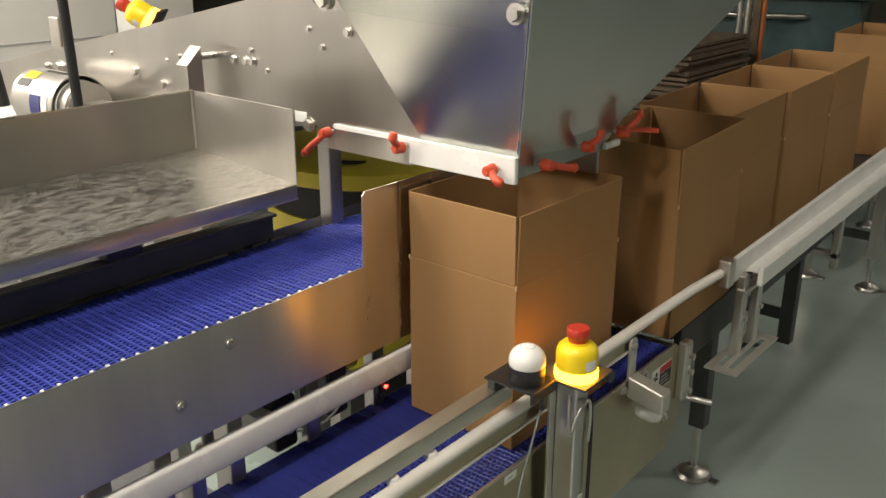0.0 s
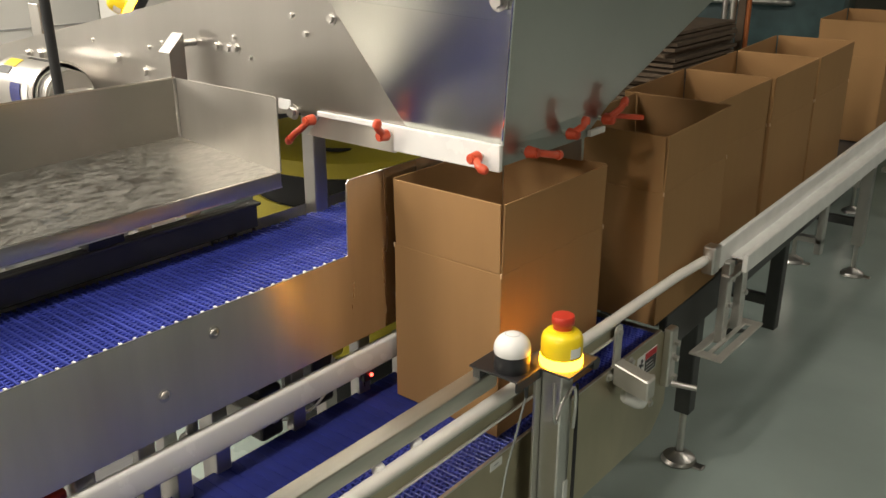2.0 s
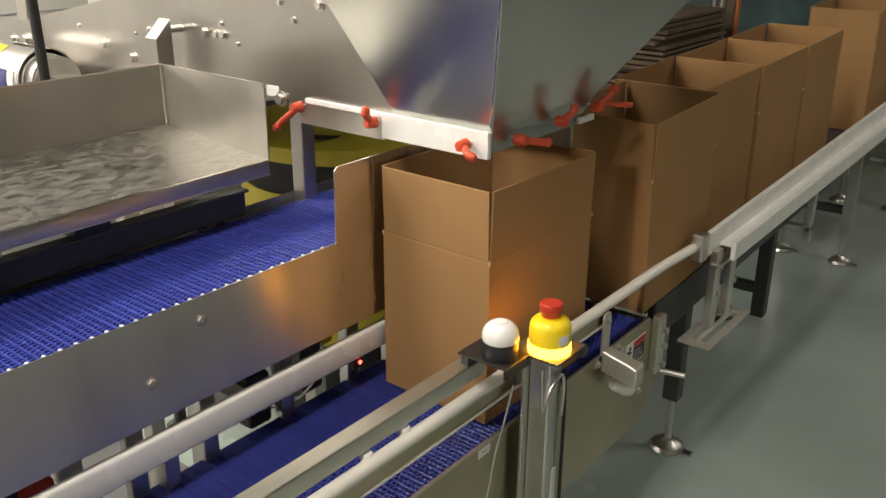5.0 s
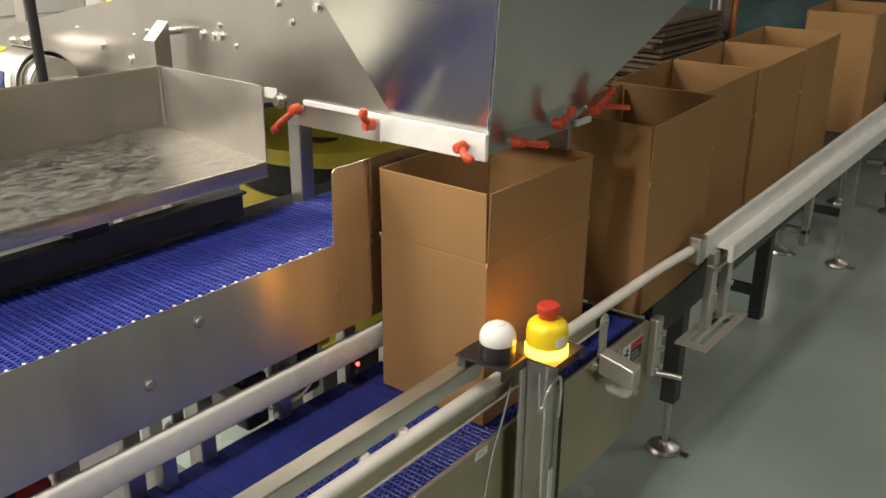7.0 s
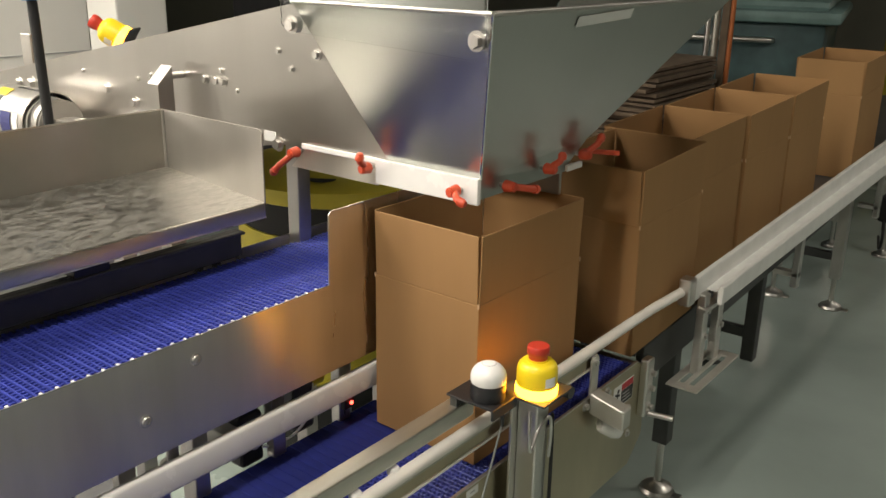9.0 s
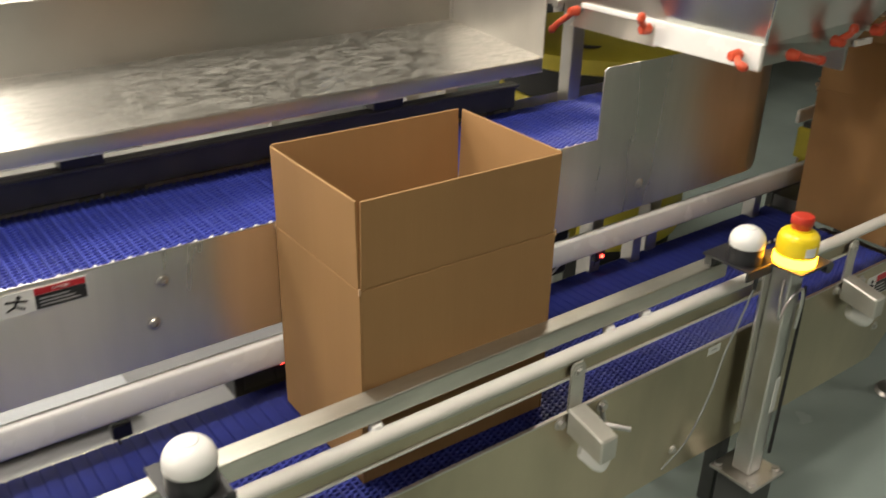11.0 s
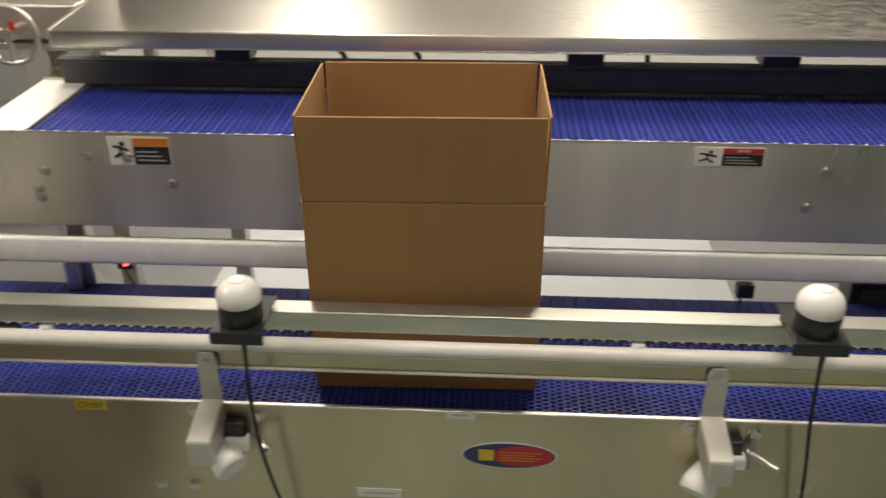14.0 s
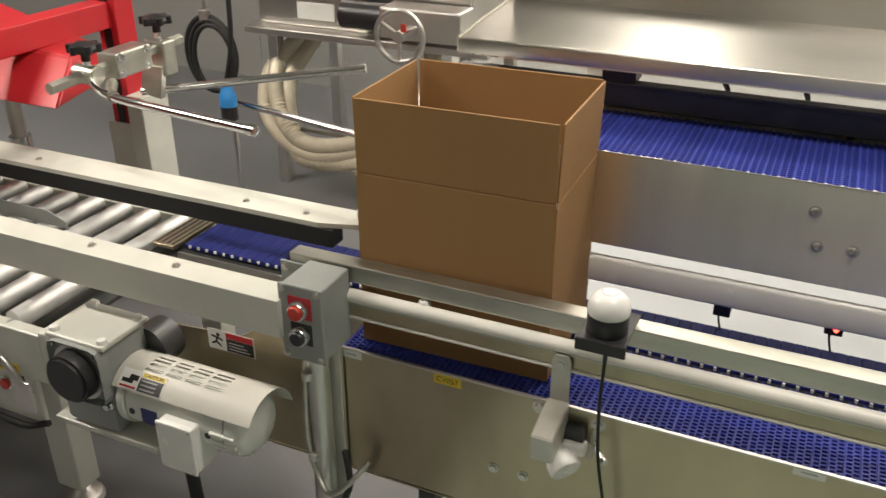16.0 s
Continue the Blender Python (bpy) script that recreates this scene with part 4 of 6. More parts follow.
def rail_clamp(y, aim):
    s = thing("rail_clamp", "stainless rail clamp with a white cone knob", "clamp", (-0.8, y, 0.65), "clamps that carry the rail")
    pr = [(y - 0.017, 0.640), (y - 0.017, 0.735), (y - 0.011, 0.746), (y + 0.011, 0.746), (y + 0.017, 0.735), (y + 0.017, 0.640)]
    part("upright", sheet([(-0.826, a, b) for a, b in pr], (0.005, 0, 0)), ZINC, s)
    part("upright_bolt", bolt((-0.821, y, 0.728), (1, 0, 0), 0.008, 0.005), STEEL_PLAIN, s)
    blk = sheet([(-0.820, y - 0.021, 0.655), (-0.728, y - 0.021, 0.634), (-0.728, y - 0.021, 0.582), (-0.820, y - 0.021, 0.600)], (0, 0.042, 0), bevel=0.003)
    part("block", blk, ZINC, s, "pale zinc square block")
    part("seat", slab(-0.820, -0.80, y + 0.012, y + 0.055, 0.585, 0.615, 0.003), DARK, s)
    part("knob", lathe([(0.014, 0), (0.019, 0.004), (0.030, 0.036), (0.030, 0.050), (0.027, 0.054), (0, 0.054)], (-0.800, y + 0.002, 0.566), 20, aim), WHITE, s, smooth=True)
    part("knob_lug", slab(-0.815, -0.79, y + 0.02, y + 0.062, 0.562, 0.588, 0.006), WHITE, s)
    part("pin", rod((-0.812, y + 0.065, 0.588), (-0.770, y + 0.105, 0.584), 0.006), STEEL_PLAIN, s)
    part("pin", rod((-0.815, y + 0.070, 0.615), (-0.80, y + 0.070, 0.560), 0.005), STEEL_PLAIN, s)
    for a, b in ((-0.035, 0.625), (0.075, 0.620)):
        part("clamp_bolt", bolt((FACE, y + a, b), (1, 0, 0), 0.009, 0.008), STEEL_PLAIN, s)
    return s


for y, aim in ((1.885, (0.55, 0.75, -0.20)), (0.977, (0.60, 0.65, -0.30)), (0.124, (0.60, -0.42, -0.58)), (-0.72, (0.58, 0.62, -0.35))):
    rail_clamp(y, aim)


def dome_indicator(y, cable, lift=0.0):
    x = -0.797
    plate = thing("dome_bracket", "bent black plate under the dome light", "bracket", (x, y, 0.82), "black plates on the bar")
    part("plate", slab(-0.868, -0.757, y - 0.040, y + 0.040, 0.8175 + lift, 0.8220 + lift, 0.001), DARK, plate)
    part("lip", slab(-0.7605, -0.7555, y - 0.042, y + 0.042, 0.799 + lift, 0.8210 + lift, 0.0014), DARK, plate)
    if lift:
        part("spacer", slab(-0.866, -0.850, y - 0.03, y + 0.03, 0.8172, 0.8175 + lift), SHADOWY, plate)
    s = thing("dome_light", "white dome touch light on a black base", "indicator light", (x, y, 0.822 + lift), "dome lights on the bar")
    part("base", lathe([(0.0335, 0), (0.0345, 0.003), (0.0340, 0.012), (0.0345, 0.014), (0.0345, 0.030), (0.0330, 0.034), (0, 0.034)], (x, y, 0.822 + lift), 32), DARK, s, "black ribbed base", smooth=True)
    prof2 = [(0.0340, 0), (0.0352, 0.003)] + [(0.0352 * math.cos(a), 0.010 + 0.0305 * math.sin(a)) for a in [k * math.pi / 20 for k in range(10)]] + [(0, 0.0405)]
    part("dome", lathe(prof2, (x, y, 0.8562 + lift), 32), WHITE, s, smooth=True)
    part("ring_mark", lathe([(0.0125, 0.0), (0.0135, 0.0008), (0.0145, 0.0)], (x, y, 0.8939 + lift), 28), INK_GREY, s)
    c = thing("dome_cable", "thin dark cable hanging from the dome light", "cable", (x, y, 0.8), "cables of the dome lights")
    part("strain_relief", rod((x + 0.03, y + 0.008, 0.818 + lift), (x + 0.03, y + 0.008, 0.790), 0.005, 0.0035), DARK, c)
    part("sheath", pipe(smooth_path([(x + 0.03, y + 0.008, 0.795)] + [Vector(q) for q in cable]), 0.0030 if y < 1 else 0.0022), RUBBER if y < 1 else BOXGREY, c, smooth=True)
    return s


dome_indicator(1.396, [(-0.785, 1.40, 0.70), (-0.80, 1.395, 0.62), (-0.805, 1.375, 0.52), (-0.810, 1.33, 0.42), (-0.82, 1.27, 0.36)], 0.024)
dome_indicator(0.247, [(-0.768, 0.26, 0.70), (-0.775, 0.275, 0.58), (-0.79, 0.29, 0.45), (-0.80, 0.30, 0.34), (-0.81, 0.30, 0.25)], 0.024)
dome_indicator(-0.641, [(-0.768, -0.635, 0.70), (-0.770, -0.630, 0.60), (-0.775, -0.615, 0.50), (-0.790, -0.60, 0.40), (-0.81, -0.60, 0.30)], 0.012)

# emergency stop on its post
es_plate = thing("stop_bracket", "bent dark plate that carries the stop button", "bracket", (-0.737, 1.47, 0.81))
part("plate", slab(-0.800, -0.690, 1.430, 1.535, 0.841, 0.846, 0.001), SHADOWY, es_plate)
part("curl", rod((-0.692, 1.536, 0.833), (-0.800, 1.536, 0.833), 0.013), SHADOWY, es_plate)


def stop_button(name_at, label, m):
    s = thing("emergency_stop", label, "stop button", (0, 0, 0), "lit emergency stops")
    part("light_ring", lathe([(0.0385, 0), (0.0395, 0.004), (0.0390, 0.020), (0.0375, 0.024), (0, 0.024)], (0, 0, 0), 36), GLOW, s, "glowing amber ring", smooth=True)
    part("housing", lathe([(0.0378, 0.024), (0.0378, 0.052), (0.0372, 0.062), (0.0350, 0.070), (0.0300, 0.0765), (0.0225, 0.080), (0, 0.080)], (0, 0, 0), 36), YELLOW, s, smooth=True)
    part("collar", lathe([(0.0200, 0.080), (0.0200, 0.0835), (0, 0.0835)], (0, 0, 0), 28), YELLOW, s)
    part("mushroom", lathe([(0.0175, 0.083), (0.0180, 0.092), (0.0205, 0.095), (0.0210, 0.110), (0.0190, 0.1140), (0, 0.1155)], (0, 0, 0), 32), RED, s, "red mushroom head", smooth=True)
    bm = None
    for k in range(5):
        a0, a1 = -0.95 + 0.12 * k, -0.95 + 0.12 * (k + 1)
        pts = [(0.0378 * math.cos(a), 0.0378 * math.sin(a), z) for a, z in ((a0, 0.030), (a1, 0.030), (a1, 0.052), (a0, 0.052))]
        bm = sheet(pts, (0.0006 * math.cos(a0), 0.0006 * math.sin(a0), 0), bm)
    part("sticker", bm, LABEL, s, "small white sticker")
    s.matrix_world = m
    return s


stop_button(0, "yellow emergency stop with red mushroom and glowing base", pose(-0.735, 1.472, 0.847, 0, 0, 20) @ Matrix.Diagonal((1.06, 1.06, 0.88, 1)))
stop_button(0, "tilted yellow emergency stop glowing beside the white wall", Matrix.Translation((-2.255, 1.62, 1.400)) @ Vector((-0.66, -0.53, 0.52)).to_track_quat("Z", "Y").to_matrix().to_4x4())
estop_post = thing("stop_post", "stainless post that carries the stop button", "post", (-0.77, 1.60, 0.27))
part("tube", slab(-0.800, -0.752, 1.510, 1.556, 0.270, 0.838, 0.004), STEEL_PLAIN, estop_post)
part("web", slab(-0.806, -0.800, 1.49, 1.57, 0.40, 0.838, 0.001), STEEL_PLAIN, estop_post)
part("base_plate", slab(-0.835, -0.715, 1.475, 1.595, 0.262, 0.270, 0.002), STEEL_PLAIN, estop_post)
for a in (-0.82, -0.73):
    for b in (1.488, 1.582):
        part("base_bolt", bolt((a, b, 0.270), (0, 0, 1), 0.009, 0.007), STEEL_PLAIN, estop_post)
part("stub", slab(-0.82, -0.73, 1.49, 1.58, 0.0, 0.262, 0.004), SHADOWY, estop_post)
part("wire_loop", pipe(smooth_path([(-0.745, 1.47, 0.80), (-0.735, 1.455, 0.74), (-0.742, 1.475, 0.71), (-0.745, 1.505, 0.74), (-0.742, 1.54, 0.76), (-0.744, 1.555, 0.72), (-0.745, 1.552, 0.66)]), 0.0035), STEEL_PLAIN, estop_post, smooth=True)
part("cable", pipe(smooth_path([(-0.745, 1.558, 0.76), (-0.744, 1.562, 0.66), (-0.744, 1.563, 0.50), (-0.745, 1.565, 0.32)]), 0.004), RUBBER, estop_post, smooth=True)
part("label", face_plate(-0.752, 1.538, 1.555, 0.44, 0.53), LABEL, estop_post)

# stickers on the two conveyors
warning_sign(PLATE, 0.118, 0.246, 0.953, 0.990, INK_RED, words="DANGER", label="red danger sticker on the packing conveyor side")
warning_sign(PLATE, -0.985, -0.863, 0.932, 0.990, INK_ORANGE, label="orange warning sticker on the packing conveyor side")
warning_sign(FACE, 0.430, 0.559, 0.605, 0.638, INK_RED, words="DANGER", label="red danger sticker on the box conveyor side")
warning_sign(FACE, 2.00, 2.11, 0.545, 0.61, INK_RED, label="warning sticker at the end of the box conveyor")
warning_sign(FACE, -1.505, -1.385, 0.552, 0.602, INK_RED, label="warning sticker beside the drive motor")
for y0, y1, z0, z1 in ((-0.320, -0.270, 0.626, 0.643), (-1.171, -1.125, 0.622, 0.640), (0.500, 0.545, 0.584, 0.602), (1.37, 1.41, 0.615, 0.634), (2.02, 2.06, 0.52, 0.54), (-0.48, -0.40, 0.44, 0.46)):
    s = thing("blank_label", "small white label with faint print on the steel", "label", (FACE, y0, z0), "white labels on the conveyor")
    part("paper", face_plate(FACE, y0, y1, z0, z1), LABEL, s)
    part("print", face_plate(FACE + 0.0008, y0 + 0.012, y1 - 0.012, (z0 + z1) / 2 - 0.0015, (z0 + z1) / 2 + 0.0015, 0.0003), INK_GREY, s)
cvl = thing("code_label", "yellow equipment code label on the conveyor side", "label", (FACE, -0.97, 0.62))
part("tape", face_plate(FACE, -0.968, -0.911, 0.6175, 0.6385), LABEL_YELLOW, cvl)
letters("CV057", 0.0165, Matrix.Translation((FACE + 0.0012, -0.9395, 0.628)) @ FACE_X, INK, cvl)
oval = thing("oval_badge", "oval red and navy maker's badge on the conveyor side", "badge", (FACE, -0.209, 0.549))


def oval_bm(x, cy, cz, ry, rz, t, shift=0.0):
    pts = [(x, cy + shift + ry * math.cos(2 * math.pi * k / 40), cz + rz * math.sin(2 * math.pi * k / 40)) for k in range(40)]
    return sheet(pts, (t, 0, 0))


part("rim", oval_bm(FACE, -0.209, 0.549, 0.083, 0.029, 0.0008), LABEL, oval)
part("navy_field", oval_bm(FACE + 0.0008, -0.209, 0.549, 0.080, 0.027, 0.0006), INK_BLUE, oval)
part("red_field", oval_bm(FACE + 0.0014, -0.185, 0.549, 0.052, 0.0225, 0.0006), INK_RED, oval)
part("emblem", face_plate(FACE + 0.0020, -0.262, -0.236, 0.538, 0.562, 0.0005), LABEL_YELLOW, oval)
bm = None
for k in range(4):
    bm = face_plate(FACE + 0.0020, -0.226, -0.165 + 0.012 * (k % 2), 0.538 + 0.006 * k, 0.540 + 0.006 * k, 0.0004, bm)
part("stripe", bm, INK_ORANGE, oval)

# ---- feed conveyor with the waiting cartons ----
feed = thing("feed_conveyor", "feed conveyor with white plastic rails on steel legs", "conveyor", (-1.03, 3.6, 0))


def sloped(x0, x1, y0, y1, z0, z1, bevel=0.0, rise=0.0445):
    """A slab that climbs gently with y."""
    bm = slab(x0, x1, y0, y1, z0, z1, bevel)
    for v in bm.verts:
        v.co.z += rise * (v.co.y - 2.25)
    return bm


part("bed", sloped(-1.25, -0.87, 2.21, 6.4, 0.612, 0.648, 0, BED_RISE), BOARD, feed)
part("side_beam", sloped(-0.868, -0.845, 2.21, 6.4, 0.53, 0.648, 0.004, BED_RISE), SHADOWY, feed)
part("side_beam", sloped(-1.275, -1.252, 2.21, 6.4, 0.53, 0.648, 0.004, BED_RISE), SHADOWY, feed)
part("upper_rail", sloped(-0.806, -0.790, 2.385, 6.4, 0.732, 0.802, 0.004, 0.0285), WEAR, feed, "white plastic upper rail")
part("lower_rail", sloped(-0.752, -0.736, 2.465, 6.4, 0.714, 0.770, 0.004, 0.018), WEAR, feed, "white plastic lower rail")
part("rail_shelf", sloped(-0.790, -0.752, 2.48, 6.4, 0.745, 0.750, 0, 0.022), WEAR, feed)
part("inner_rail", sloped(-1.272, -1.26, 2.28, 6.4, 0.845, 0.885, 0.004, 0.03), WEAR, feed)
part("rail_end_clip", slab(-0.822, -0.785, 2.345, 2.39, 0.735, 0.815, 0.006), STEEL_PLAIN, feed)
for y in (2.43, 2.55):
    part("rail_post", slab(-0.795, -0.770, y, y + 0.035, 0.50, 0.75, 0.003), STEEL_PLAIN, feed)
    part("post_bolt", bolt((-0.770, y + 0.018, 0.70), (1, 0, 0), 0.009, 0.008), STEEL_PLAIN, feed)
    part("post_bolt", bolt((-0.770, y + 0.018, 0.62), (1, 0, 0), 0.009, 0.008), STEEL_PLAIN, feed)
part("post_bridge", slab(-0.79, -0.762, 2.42, 2.60, 0.700, 0.712, 0.002), STEEL_PLAIN, feed)
bm = slab(-0.815, -0.792, 2.31, 2.63, 0.504, 0.510, 0.001)
slab(-0.745, -0.722, 2.31, 2.63, 0.504, 0.510, 0.001, bm)
slab(-0.792, -0.745, 2.31, 2.345, 0.504, 0.510, 0.001, bm)
slab(-0.792, -0.745, 2.595, 2.63, 0.504, 0.510, 0.001, bm)
slab(-0.775, -0.762, 2.345, 2.595, 0.504, 0.510, 0.001, bm)
part("slotted_shelf", bm, ZINC, feed, "slotted stainless bracket plate")
part("shelf_gusset", sheet([(-0.83, 2.56, 0.504), (-0.735, 2.56, 0.504), (-0.83, 2.56, 0.46)], (0, 0.005, 0)), SHADOWY, feed)
# the nearest legs get shade in their colour, farther ones plain steel
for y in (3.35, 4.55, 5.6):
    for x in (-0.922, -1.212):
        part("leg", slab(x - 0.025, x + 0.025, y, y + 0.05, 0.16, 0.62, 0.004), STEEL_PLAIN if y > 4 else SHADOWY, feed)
        if y > 4:
            leveling_foot(feed, x, y + 0.025, 0.17)
    part("rail_post", slab(-0.80, -0.775, y, y + 0.035, 0.50, 0.745, 0.003), STEEL_PLAIN, feed)
    part("post_arm", slab(-0.868, -0.775, y, y + 0.035, 0.54, 0.56, 0.002), STEEL_PLAIN, feed)
# braces are coloured for the shade under the bed
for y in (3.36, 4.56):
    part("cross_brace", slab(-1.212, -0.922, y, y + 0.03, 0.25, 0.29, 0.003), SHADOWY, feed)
drive = thing("feed_motor", "black drive unit with a looping cable under the feed conveyor", "motor", (-0.82, 4.95, 0.45))
part("body", rod((-0.80, 4.85, 0.47), (-0.80, 5.10, 0.47), 0.065, bevel=0.008), RUBBER, drive, smooth=True)
part("gearbox", slab(-0.90, -0.78, 5.08, 5.20, 0.40, 0.55, 0.008), PAINT, drive)
part("cable", pipe(smooth_path([(-0.80, 4.85, 0.42), (-0.78, 4.78, 0.34), (-0.80, 4.85, 0.27), (-0.84, 5.0, 0.29)]), 0.007), RUBBER, drive, smooth=True)

# ---- yellow-lidded bin ----
bin_ = thing("waste_bin", "black bin with a dusty yellow lid", "bin", (-1.98, 2.20, 0))
part("body", lathe([(0.27, 0), (0.29, 0.02), (0.32, 0.50), (0.340, 0.93), (0, 0.93)], (-1.98, 2.20, 0), 36), RUBBER, bin_, smooth=True)
part("lid", lathe([(0.355, 0.925), (0.365, 0.93), (0.365, 0.975), (0.35, 0.985), (0.27, 1.005), (0.12, 1.015), (0, 1.015)], (-1.98, 2.20, 0), 40), YELLOW_BIN, bin_, "yellow dished lid", smooth=True)
part("lid_hole", lathe([(0.045, 0), (0.045, 0.003), (0, 0.003)], (-1.83, 1.97, 0.999), 20), RUBBER, bin_)
part("base_band", lathe([(0.30, 0.30), (0.33, 0.33), (0.345, 0.80), (0.343, 0.82), (0.32, 0.82)], (-1.98, 2.20, 0), 36), YELLOW_BIN, bin_, smooth=True)

# ---- motor and cable pole behind the table ----
fm = thing("incline_motor", "stainless motor with a blue nameplate behind the table", "motor", (-2.350, 1.40, 1.2))
part("shell", rod((-2.520, 1.40, 1.185), (-2.270, 1.40, 1.185), 0.072, n=28, bevel=0.006), STEEL_PLAIN, fm, smooth=True)
part("cover", lathe([(0.080, 0), (0.088, 0.01), (0.088, 0.24), (0.085, 0.24), (0.085, 0.02)], (-2.560, 1.40, 1.185), 32, (1, 0, 0)), STEEL_PLAIN, fm, "bright fan cover", smooth=True)
part("fan_plate", rod((-2.400, 1.40, 1.185), (-2.395, 1.40, 1.185), 0.084, n=32), DARK, fm)
part("end_bell", lathe([(0.074, 0), (0.074, 0.012), (0.060, 0.022), (0.030, 0.026), (0.026, 0.040), (0, 0.040)], (-2.335, 1.40, 1.185), 32, (1, 0, 0)), PAINT, fm, smooth=True)


def curved_plate(x0, x1, a0, a1, r=0.0888):
    """A thin plate wrapped round the motor's cover."""
    bm = None
    for k in range(4):
        b0, b1 = radians(a0 + (a1 - a0) * k / 4), radians(a0 + (a1 - a0) * (k + 1) / 4)
        pts = [(x, 1.40 - r * math.cos(b), 1.185 + r * math.sin(b)) for x, b in ((x0, b0), (x1, b0), (x1, b1), (x0, b1))]
        bm = sheet(pts, (0, -0.001 * math.cos(b0), 0.001 * math.sin(b0)), bm)
    return bm


part("nameplate", curved_plate(-2.440, -2.385, -18, 22), INK_BLUE, fm, "blue nameplate")
part("white_band", curved_plate(-2.375, -2.345, -18, 22), LABEL, fm)
part("yellow_plate", curved_plate(-2.520, -2.455, 52, 72), LABEL_YELLOW, fm)
part("black_plate", curved_plate(-2.530, -2.465, 34, 50), INK, fm)
for k in range(5):
    part("vent_slot", curved_plate(-2.46 + 0.028 * k, -2.442 + 0.028 * k, 80, 88), DARK, fm)
part("mount_bracket", slab(-2.270, -2.100, 1.38, 1.44, 1.190, 1.206, 0.003), STEEL_PLAIN, fm)
part("terminal_box", slab(-2.810, -2.600, 1.30, 1.42, 0.99, 1.145, 0.03), WHITE, fm, "white terminal box")
part("cable_gland", rod((-2.735, 1.36, 1.14), (-2.745, 1.36, 1.27), 0.030, 0.020), RUBBER, fm)
part("mount_plate", slab(-2.600, -2.200, 1.44, 1.511, 1.14, 1.16, 0.003), STEEL_PLAIN, fm)
pole = thing("cable_drop", "black cable hanging straight down with a blue plug", "cable", (-2.15, 1.30, 2.0))
part("sheath", pipe([(-2.145, 1.30, 1.02), (-2.150, 1.30, 1.25), (-2.157, 1.30, 1.53)], 0.013, 12), RUBBER, pole, smooth=True)
part("plug", rod((-2.157, 1.30, 1.53), (-2.160, 1.30, 1.63), 0.028, 0.024, n=20, bevel=0.004), BLUE, pole, "blue socket", smooth=True)
part("upper_sheath", pipe([(-2.160, 1.30, 1.63), (-2.17, 1.30, 2.4), (-2.17, 1.30, CEILING)], 0.013, 12), RUBBER, pole, smooth=True)
hanger = thing("stop_bracket", "small steel bracket that carries the tilted stop button", "bracket", (-2.25, 1.62, 1.30))
bm = slab(-0.045, 0.045, -0.045, 0.045, -0.006, 0)
bmesh.ops.transform(bm, matrix=Matrix.Translation((-2.255, 1.62, 1.400)) @ Vector((-0.66, -0.53, 0.52)).to_track_quat("Z", "Y").to_matrix().to_4x4(), verts=bm.verts)
part("plate", bm, SHADOWY, hanger)
part("upright", slab(-2.262, -2.240, 1.61, 1.635, 1.20, 1.395, 0.002), SHADOWY, hanger)

# ---- far goods ----
tub = thing("goods_tub", "large scuffed teal plastic tub with a lid", "tub", (-2.6, 6.1, 0))
bm = slab(-3.2, -1.55, 5.6, 7.2, 0.15, 1.30, 0.06)
for v in bm.verts:
    k = 0.90 + 0.10 * (v.co.z / 1.3)
    v.co.x = -2.48 + (v.co.x + 2.48) * k
    v.co.y = 6.4 + (v.co.y - 6.4) * k
part("body", bm, TEAL, tub, smooth=True)
part("rim", slab(-3.26, -1.48, 5.54, 7.26, 1.28, 1.36, 0.03), TEAL_LID, tub, smooth=True)
part("lid", slab(-3.20, -1.56, 5.62, 7.20, 1.34, 1.42, 0.04), TEAL_LID, tub, smooth=True)
part("push_bar", pipe(smooth_path([(-2.75, 5.66, 1.17), (-2.73, 5.54, 1.18), (-2.3, 5.53, 1.18), (-1.90, 5.54, 1.18), (-1.88, 5.66, 1.17)]), 0.018), STEEL_PLAIN, tub, smooth=True)
for k in range(4):
    for j in (0, 1):
        part("caster", rod((-3.0 + j * 1.0, 5.75 + 0.35 * k, 0.075), (-2.95 + j * 1.0, 5.75 + 0.35 * k, 0.075), 0.075), RUBBER, tub)
tub.rotation_euler.z = 0.22
stack = thing("card_stack", "stack of flattened weathered cartons on a pallet", "cardboard stack", (-1.93, 4.3, 0))
random.seed(5)
for k in range(44):
    z = 0.14 + k * 0.0235
    a, b = random.uniform(-0.03, 0.02), random.uniform(-0.03, 0.03)
    part("card_sheet", slab(-2.16 + a, -1.70 + b * 0.6, 3.95 + b, 4.70 + a, z, z + random.uniform(0.012, 0.020)), BROWN_WOOD, stack)
part("pallet", slab(-2.20, -1.70, 3.93, 4.72, 0, 0.13), BROWN_WOOD, stack)
for nm, x, y, r, mt, lb in (("wall_pipe", -1.862, 4.95, 0.016, STEEL_PLAIN, "upright galvanised pipe"), ("wall_pipe", -1.817, 4.95, 0.020, BAR, "upright galvanised pipe"),
                            ("wall_pipe", -1.731, 4.95, 0.013, COPPER, "upright orange pipe")):
    s = thing(nm, lb + " behind the waiting cartons", "pipe", (x, y, 0), "upright pipes")
    part("tube", rod((x, y, 0), (x, y, CEILING), r, n=16), mt, s, smooth=True)
    part("coupling", rod((x, y, 2.2), (x, y, 2.28), r * 1.3, n=16), mt, s, smooth=True)
pst = thing("brown_post", "dull brown square steel post between the pipes", "post", (-1.775, 4.97, 0))
part("shaft", slab(-1.795, -1.752, 4.96, 5.01, 0, CEILING, 0.003), BROWN_WOOD, pst)
